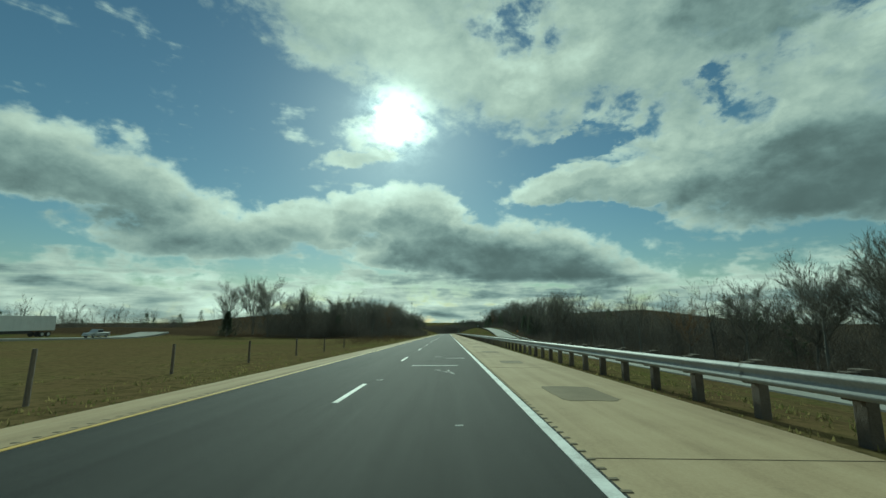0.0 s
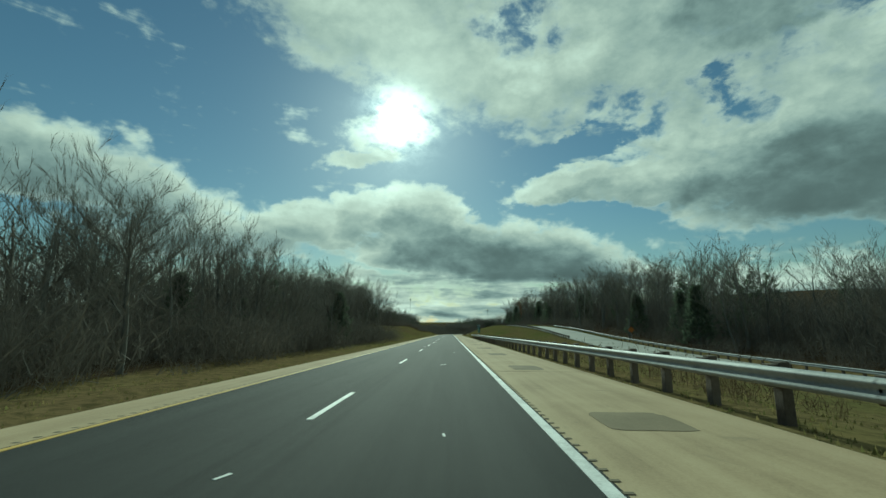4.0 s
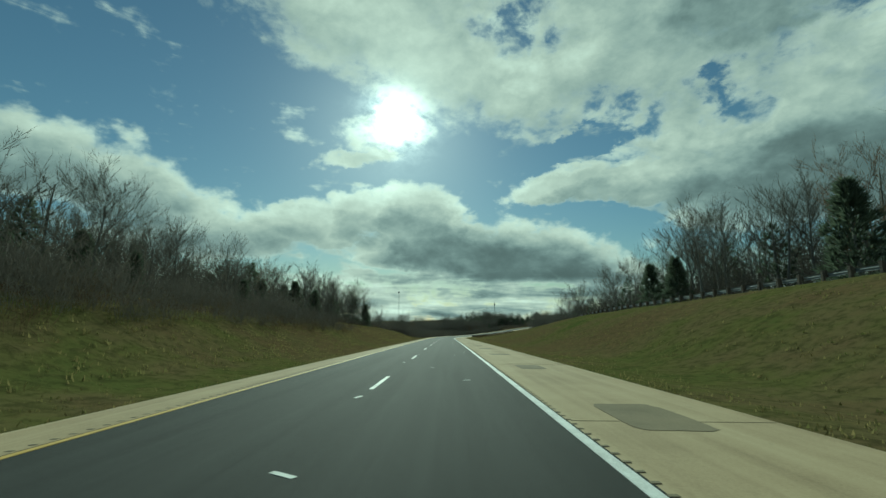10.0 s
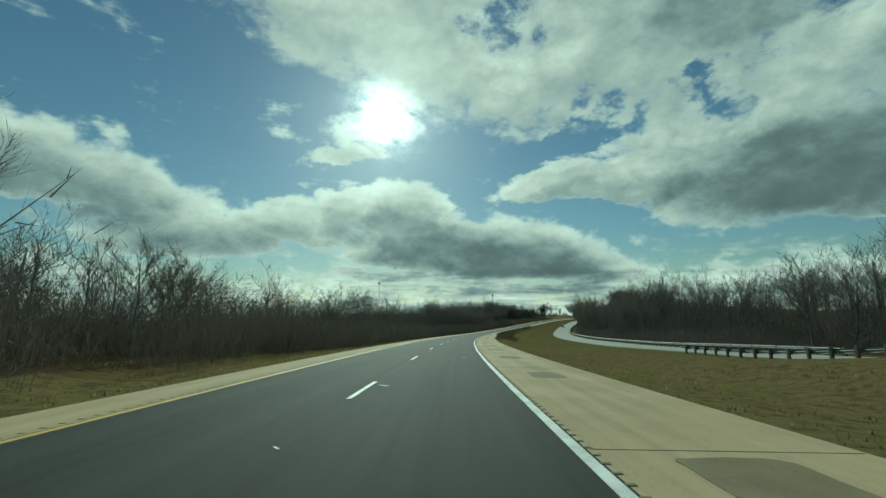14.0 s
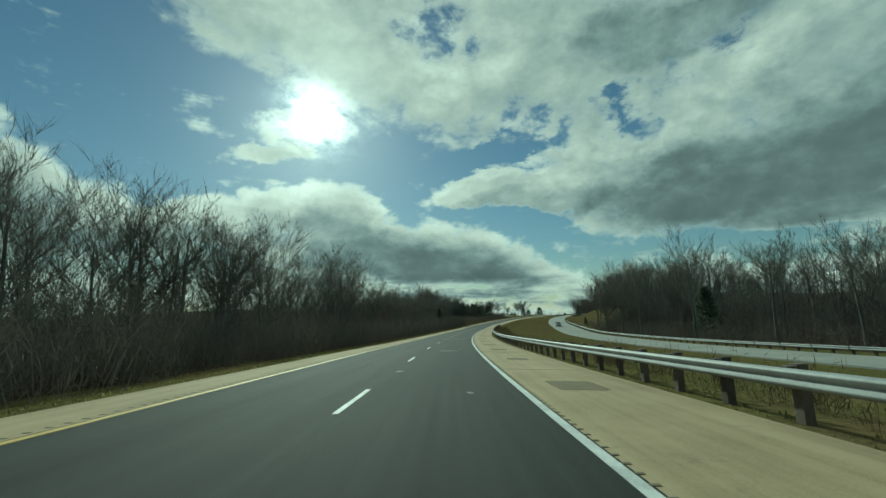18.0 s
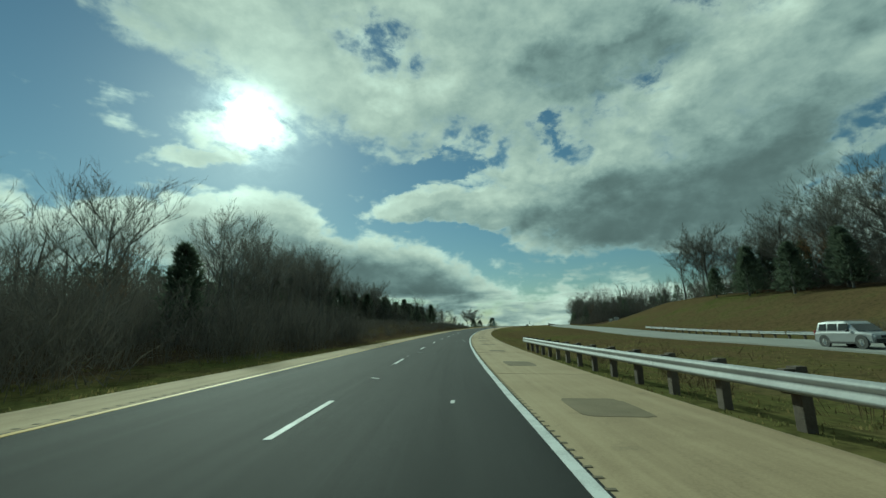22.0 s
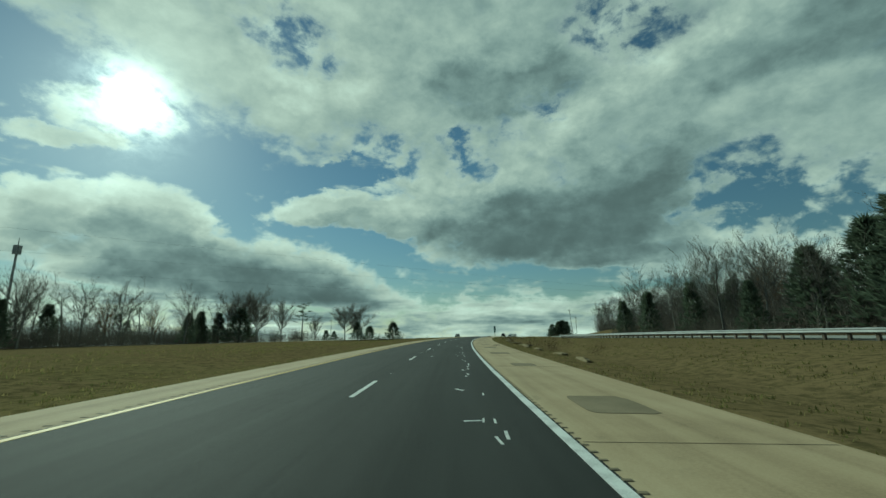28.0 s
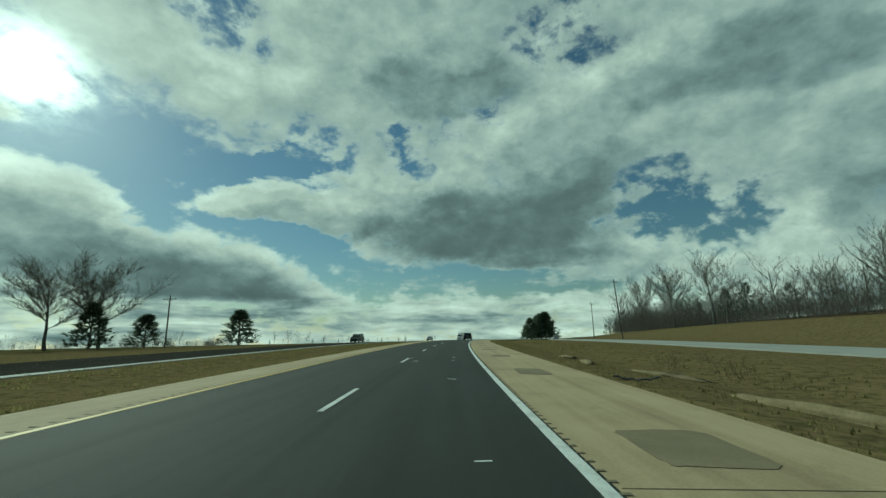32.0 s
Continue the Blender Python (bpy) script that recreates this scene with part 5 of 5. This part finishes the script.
def suv(name, paint, label, m):
    """Facing +y."""
    root = new(name)
    root.matrix_world = m
    body = loft([ring(-2.25, 0.78, 0.45, 0.95), ring(-2.18, 0.88, 0.32, 1.05), ring(-1.2, 0.92, 0.28, 1.08), ring(0.6, 0.92, 0.28, 1.06), ring(1.5, 0.90, 0.30, 1.02), ring(2.1, 0.86, 0.34, 0.92), ring(2.25, 0.76, 0.42, 0.80)])
    part("body", body, paint, root)

    def cab(y, half, z0, z1):
        return [(-half, y, z0), (half, y, z0), (half * 0.94, y, (z0 + z1) / 2), (half * 0.84, y, z1), (-half * 0.84, y, z1), (-half * 0.94, y, (z0 + z1) / 2)]

    roof = loft([cab(-2.05, 0.86, 1.03, 1.30), cab(-1.90, 0.86, 1.03, 1.66), cab(-1.0, 0.87, 1.03, 1.74), cab(0.2, 0.87, 1.03, 1.72), cab(0.55, 0.86, 1.03, 1.55), cab(1.15, 0.82, 1.0, 1.10)])
    part("cabin", roof, paint, root)
    for sx in (-1, 1):
        for y0, y1 in ((-1.8, -1.15), (-1.08, -0.3), (-0.22, 0.55)):
            w = loft([[(sx * 0.875, y0, 1.12), (sx * 0.80, y0 + 0.05, 1.58), (sx * 0.78, y0 + 0.05, 1.58), (sx * 0.86, y0, 1.12)], [(sx * 0.875, y1, 1.12), (sx * 0.80, y1 - 0.05, 1.58), (sx * 0.78, y1 - 0.05, 1.58), (sx * 0.86, y1, 1.12)]])
            part("side_window", w, M_GLASS, root)
        part("headlight", box(sx * 0.66, 2.20, 0.76, 0.30, 0.10, 0.14, 0.03), M_HEAD, root)
        part("tail_light", box(sx * 0.80, -2.20, 0.98, 0.14, 0.10, 0.34, 0.03), M_TAIL, root)
        part("mirror", box(sx * 1.0, 0.62, 1.12, 0.18, 0.12, 0.14, 0.04), M_TRIM, root)
        part("sill", box(sx * 0.90, 0, 0.33, 0.07, 2.5, 0.14, 0.02), M_TRIM, root)
        part("roof_rail", rod((sx * 0.68, -1.7, 1.79), (sx * 0.68, 0.1, 1.79), 0.022), M_TRIM, root)
        for y in (-1.38, 1.40):
            wheel(root, sx * 0.80, y, 0.37, 0.24)
            arch = rod((sx * 0.86, y, 0.40), (sx * 0.925, y, 0.40), 0.45, 0.45, 22)
            part("wheel_arch", arch, M_TRIM, root)
    part("windscreen", loft([[(-0.70, 0.64, 1.54), (0.70, 0.64, 1.54), (0.70, 0.60, 1.52), (-0.70, 0.60, 1.52)], [(-0.78, 1.16, 1.12), (0.78, 1.16, 1.12), (0.78, 1.10, 1.10), (-0.78, 1.10, 1.10)]]), M_GLASS, root)
    part("rear_window", loft([[(-0.68, -1.97, 1.58), (0.68, -1.97, 1.58), (0.68, -1.90, 1.58), (-0.68, -1.90, 1.58)], [(-0.76, -2.09, 1.14), (0.76, -2.09, 1.14), (0.76, -2.02, 1.14), (-0.76, -2.02, 1.14)]]), M_GLASS, root)
    part("front_bumper", box(0, 2.22, 0.48, 1.6, 0.16, 0.24, 0.05), M_TRIM, root)
    part("rear_bumper", box(0, -2.25, 0.50, 1.65, 0.16, 0.24, 0.05), M_TRIM, root)
    part("grille", box(0, 2.26, 0.74, 0.85, 0.06, 0.16, 0.02), M_TRIM, root)
    part("plate", box(0, -2.28, 0.80, 0.32, 0.02, 0.16, 0.01), M_PLATE, root)
    return tagged(root, label, "car")


def pickup(paint, label, m):
    root = new("pickup_truck")
    root.matrix_world = m
    part("body", loft([ring(-2.8, 0.90, 0.45, 1.05), ring(-2.7, 0.96, 0.40, 1.12), ring(1.4, 0.97, 0.40, 1.12), ring(2.5, 0.94, 0.42, 1.08), ring(2.8, 0.84, 0.5, 0.95)]), paint, root)
    part("cabin", loft([[(-0.85, -0.9, 1.08), (0.85, -0.9, 1.08), (0.74, -0.8, 1.82), (-0.74, -0.8, 1.82)], [(-0.86, 0.7, 1.08), (0.86, 0.7, 1.08), (0.74, 0.5, 1.84), (-0.74, 0.5, 1.84)], [(-0.82, 1.35, 1.08), (0.82, 1.35, 1.08), (0.80, 1.3, 1.12), (-0.80, 1.3, 1.12)]]), paint, root)
    for sx in (-1, 1):
        for y0, y1 in ((-0.75, -0.08), (0.0, 0.62)):
            part("side_window", loft([[(sx * 0.86, y0, 1.2), (sx * 0.78, y0, 1.68), (sx * 0.75, y0, 1.68), (sx * 0.83, y0, 1.2)], [(sx * 0.86, y1, 1.2), (sx * 0.78, y1, 1.68), (sx * 0.75, y1, 1.68), (sx * 0.83, y1, 1.2)]]), M_GLASS, root)
        for y in (-1.75, 1.8):
            wheel(root, sx * 0.84, y, 0.40, 0.26)
        part("headlight", box(sx * 0.74, 2.74, 0.85, 0.28, 0.10, 0.18, 0.03), M_HEAD, root)
        part("tail_light", box(sx * 0.88, -2.76, 0.95, 0.12, 0.08, 0.30, 0.02), M_TAIL, root)
    part("bumper", box(0, 2.85, 0.55, 1.8, 0.16, 0.24, 0.05), M_RIM, root)
    return tagged(root, label, "pickup truck")


def semi_truck(label, m, cabcol, trailercol):
    """Facing +y; the trailer behind."""
    root = new("semi_truck")
    root.matrix_world = m
    part("trailer", box(0, -5.0, 2.65, 2.55, 15.6, 2.8, 0.04), trailercol, root, "plain white box trailer")
    for k in range(12):
        part("trailer_rib", box(1.29, -12.2 + k * 1.3, 2.65, 0.03, 0.06, 2.6), trailercol, root)
        part("trailer_rib", box(-1.29, -12.2 + k * 1.3, 2.65, 0.03, 0.06, 2.6), trailercol, root)
    part("side_skirt", box(0, -5.2, 0.95, 2.4, 6.0, 0.5, 0.04), M_TRIM, root)
    part("sleeper", loft([ring(3.1, 1.2, 0.9, 3.7), ring(4.6, 1.2, 0.9, 3.8), ring(5.6, 1.15, 0.9, 3.1)]), cabcol, root)
    part("hood", loft([ring(5.5, 1.1, 0.7, 2.1), ring(7.2, 1.0, 0.7, 1.8), ring(7.6, 0.9, 0.75, 1.6)]), cabcol, root)
    part("windscreen", box(0, 5.62, 2.5, 1.9, 0.06, 0.7, 0.02), M_GLASS, root)
    for sx in (-1, 1):
        part("side_window", box(sx * 1.2, 5.0, 2.4, 0.04, 0.8, 0.7, 0.01), M_GLASS, root)
        part("mirror", box(sx * 1.4, 5.6, 2.4, 0.12, 0.15, 0.7, 0.03), M_TRIM, root)
        part("headlight", box(sx * 0.8, 7.5, 1.1, 0.3, 0.15, 0.25, 0.04), M_HEAD, root)
        part("fuel_tank", rod((sx * 0.95, 2.6, 0.75), (sx * 0.95, 4.4, 0.75), 0.32, 0.32, 14), M_RIM, root)
        for y in (-11.6, -10.3, 1.2, 2.4, 6.5):
            wheel(root, sx * 1.05, y, 0.52, 0.40)
    part("front_bumper", box(0, 7.65, 0.65, 2.2, 0.2, 0.4, 0.06), M_RIM, root)
    return tagged(root, label, "truck")


P_DARK = car_paint("dark_grey_car_paint", (0.03, 0.033, 0.036))
P_SILVER = car_paint("silver_car_paint", (0.42, 0.43, 0.44))
P_WHITE = car_paint("white_truck_paint", (0.72, 0.73, 0.73))
suv("grey_suv", P_SILVER, "silver grey sport utility car on the frontage road", at(776.5, 27.2, float(frontage(776.5)) + 0.02, 180))
suv("dark_suv", P_DARK, "dark grey sport utility car on the dark asphalt lane", lie(1190, -0.2, on_road(-0.2) + 0.005))
suv("silver_suv", P_SILVER, "silver car far along the frontage road", at(1265, 27.2, float(frontage(1265)) + 0.02, 180))

# the opposite carriageway, far across the median
OPP = [(-300, 0.0), (60, 0.0), (140, 1.2), (260, 1.5), (900, 0.0), (1500, 0.0)]


def level(s, l):
    return ground_z(s, l) - float(road_z(s)) - tilt(s, l) + (0.36 if l < -60 else 0.13)


tagged(ribbon("road_opposite", -150, 118, -84.5, -76.5, 0.35, 0.35, M_LANE, thick=0.7, zf=lambda s: ground_rel(s, -80)), "pale opposite carriageway across the grass median", "road", kind="structure")
tagged(ribbon("road_opposite_far", 1040, 1500, -27.6, -17.2, 0.11, 0.11, M_OLD, zf=lambda s: ground_rel(s, -22) - tilt(s, -22)), "dark asphalt opposite carriageway across the grass median", "road", kind="structure")
tagged(ribbon("shoulder_opposite", 1062, 1500, -17.2, -16.7, 0.115, 0.08, M_LANE, zf=lambda s: ground_rel(s, -22) - tilt(s, -22)), "pale concrete shoulder of the opposite carriageway", "shoulder", kind="structure")
semi_truck("white semi truck with a white box trailer on the far carriageway", at(73, -80, level(73, -80), 180), P_WHITE, P_WHITE)
pickup(P_SILVER, "white pickup truck behind a semi trailer", at(96, -78.5, level(96, -78.5), 180))
semi_truck("white semi truck on the far carriageway beside the field", at(1330, -23.5, level(1330, -22), 180), P_WHITE, P_WHITE)
suv("dark_car", P_DARK, "dark car far along the opposite carriageway", at(1172, -21.8, level(1172, -22), 180))
suv("white_car", P_WHITE, "white car far along the opposite carriageway", at(1262, -23.5, level(1262, -22), 180))
M_BLOCK = material("pale_concrete_block", two((0.45, 0.44, 0.40), (0.60, 0.58, 0.53), 1.0, 20.0), 0.9, bump=0.3, bump_scale=20)
for s, l, w in ((897, 43, 2.6), (893, 44, 3.2)):
    root = new("concrete_block", None)
    m = at(s, l, 0, 60)
    m.translation.z = ground_z(s, l)
    root.matrix_world = m
    part("block", box(0, 0, 0.42, w, 0.7, 0.95, 0.06), M_BLOCK, root)
    part("cap", box(0, 0, 0.93, w * 0.96, 0.6, 0.10, 0.03), M_BLOCK, root)
    tagged(root, "pale concrete block on the brown slope", "concrete block", "concrete blocks")


# torn strips of tyre tread
def tyre_scrap(s, l, length, width, curl, spin):
    rings = []
    for i in range(11):
        f = i / 10 - 0.5
        y, z = f * length, 0.03 + curl * (4 * f * f) + 0.02 * math.sin(i * 2.3)
        w = width * (0.75 + 0.25 * math.sin(i * 1.9)) / 2
        x = 0.10 * length * math.sin(f * 3.0)
        rings.append([(x - w, y, z), (x + w, y, z + 0.015), (x + w, y, z + 0.04), (x, y, z + 0.055), (x - w, y, z + 0.035)])
    me = bpy.data.meshes.new("tyre_scrap")
    bm = loft(rings)
    bm.to_mesh(me), bm.free(), me.materials.append(M_TYRE)
    ob = new("tyre_scrap", me)
    m = at(s, l, 0, spin)
    m.translation.z = max(ground_z(s, l), float(road_z(s)) + tilt(s, l) - 0.03 if l < 5.0 else -99)
    ob.matrix_world = m
    tagged(ob, "black curled strip of torn tyre tread", "tyre scrap", "tyre scraps")


tyre_scrap(199.8, 4.5, 0.42, 0.14, 0.04, 70)
tyre_scrap(995.6, 4.2, 0.75, 0.10, 0.03, 75)
tyre_scrap(1099.4, 6.0, 1.35, 0.22, 0.10, 62)
tyre_scrap(1068.0, 4.6, 0.60, 0.07, 0.02, 60)

M_ORANGE = material("orange_sign_sheeting", two((0.42, 0.13, 0.02), (0.52, 0.17, 0.03), 3.0, 40.0), 0.5)
root = new("warning_sign")
m = at(222, 36.2)
m.translation.z = ground_z(222, 36.2)
root.matrix_world = m
part("post", box(0, 0.04, 1.1, 0.07, 0.05, 2.8, 0.005), M_STEEL, root)
plate = part("plate", box(0, 0, 0, 0.92, 0.006, 0.92, 0.002), M_ORANGE, root, "orange diamond plate")
plate.matrix_local = pose(0, 0, 2.1, 0, 45, 0)
for x, z, w, h in ((0, 0.43, 0.86, 0.02), (0, -0.43, 0.86, 0.02), (0.43, 0, 0.02, 0.84), (-0.43, 0, 0.02, 0.84)):
    part("border", box(x, -0.005, z, w, 0.003, h), M_DARK, plate)
tagged(root, "orange diamond warning sign beside the frontage road", "road sign")

# washed-out soil along the ditch
M_SOIL = material("pale_bare_soil", two((0.16, 0.125, 0.07), (0.27, 0.22, 0.13), 1.5, 20.0), 0.95, bump=0.6, bump_scale=12, spec=0.1)
rs = random.Random(31)
for k in range(22):
    s, l = 978 + 6.6 * k + rs.uniform(-2, 2), 8.3 + rs.uniform(-0.8, 1.4)
    bm = bmesh.new()
    bmesh.ops.create_icosphere(bm, subdivisions=3, radius=1.0)
    w, n = rs.uniform(0.18, 0.42), rs.uniform(1.0, 3.4)
    for v in bm.verts:
        q = 1 + 0.75 * noise.noise(v.co * 2.3 + Vector((k * 3.1, 0, 0)))
        v.co = Vector((v.co.x * w * q, v.co.y * n * q, v.co.z * 0.16 * q))
    me = bpy.data.meshes.new("bare_soil")
    bm.to_mesh(me), bm.free(), me.materials.append(M_SOIL), me.shade_smooth()
    ob = new("bare_soil", me)
    m = at(s, l, 0, rs.uniform(-14, 14))
    m.translation.z = ground_z(s, l)
    ob.matrix_world = m
    tagged(ob, "pale hump of washed-out soil in the roadside ditch", "soil", "soil humps in the ditch")


# ---------- grass ----------
def grass(name, seed, spots, label):
    rng = np.random.default_rng(seed)
    V, F = [], []
    for s0, s1, l0, l1, n, h0, h1 in spots:
        ss, ll = rng.uniform(s0, s1, n), l0 + (l1 - l0) * rng.random(n) ** 1.5
        x, y = plan(ss, ll)
        z = road_z(ss) + ground_rel(ss, ll) - 0.03
        for k in range(5):
            a, h = rng.uniform(0, 6.28, n), rng.uniform(h0, h1, n)
            lean, w = rng.uniform(0.1, 0.7, n) * h, 0.018 + 0.02 * rng.random(n)
            ox, oy = rng.normal(0, 0.10, n), rng.normal(0, 0.10, n)
            bx, by = x + ox, y + oy
            p = np.stack([bx - np.sin(a) * w, by + np.cos(a) * w, z], 1)
            q = np.stack([bx + np.sin(a) * w, by - np.cos(a) * w, z], 1)
            t = np.stack([bx + np.cos(a) * lean, by + np.sin(a) * lean, z + h], 1)
            V.append(np.stack([p, q, t], 1).reshape(-1, 3))
    V = np.concatenate(V)
    F = np.arange(len(V)).reshape(-1, 3)
    me = bpy.data.meshes.new(name)
    me.vertices.add(len(V))
    me.vertices.foreach_set("co", V.astype(np.float32).ravel())
    me.loops.add(F.size)
    me.loops.foreach_set("vertex_index", F.astype(np.int32).ravel())
    me.polygons.add(len(F))
    me.polygons.foreach_set("loop_start", np.arange(0, F.size, 3, dtype=np.int32))
    me.polygons.foreach_set("loop_total", np.full(len(F), 3, np.int32))
    me.materials.append(M_GRASS)
    me.update()
    tagged(new(name, me), label, "grass", kind="stuff")


grass("verge_grass", 70, [(-5, 1180, 5.2, 14, 26000, 0.04, 0.13), (225, 1180, 12, 24, 12000, 0.05, 0.16), (-5, 1180, -7.4, -15, 24000, 0.04, 0.13), (240, 480, -10, -20, 5000, 0.06, 0.25), (780, 1180, -14, -34, 9000, 0.05, 0.2)], "short winter grass in green and straw colours")
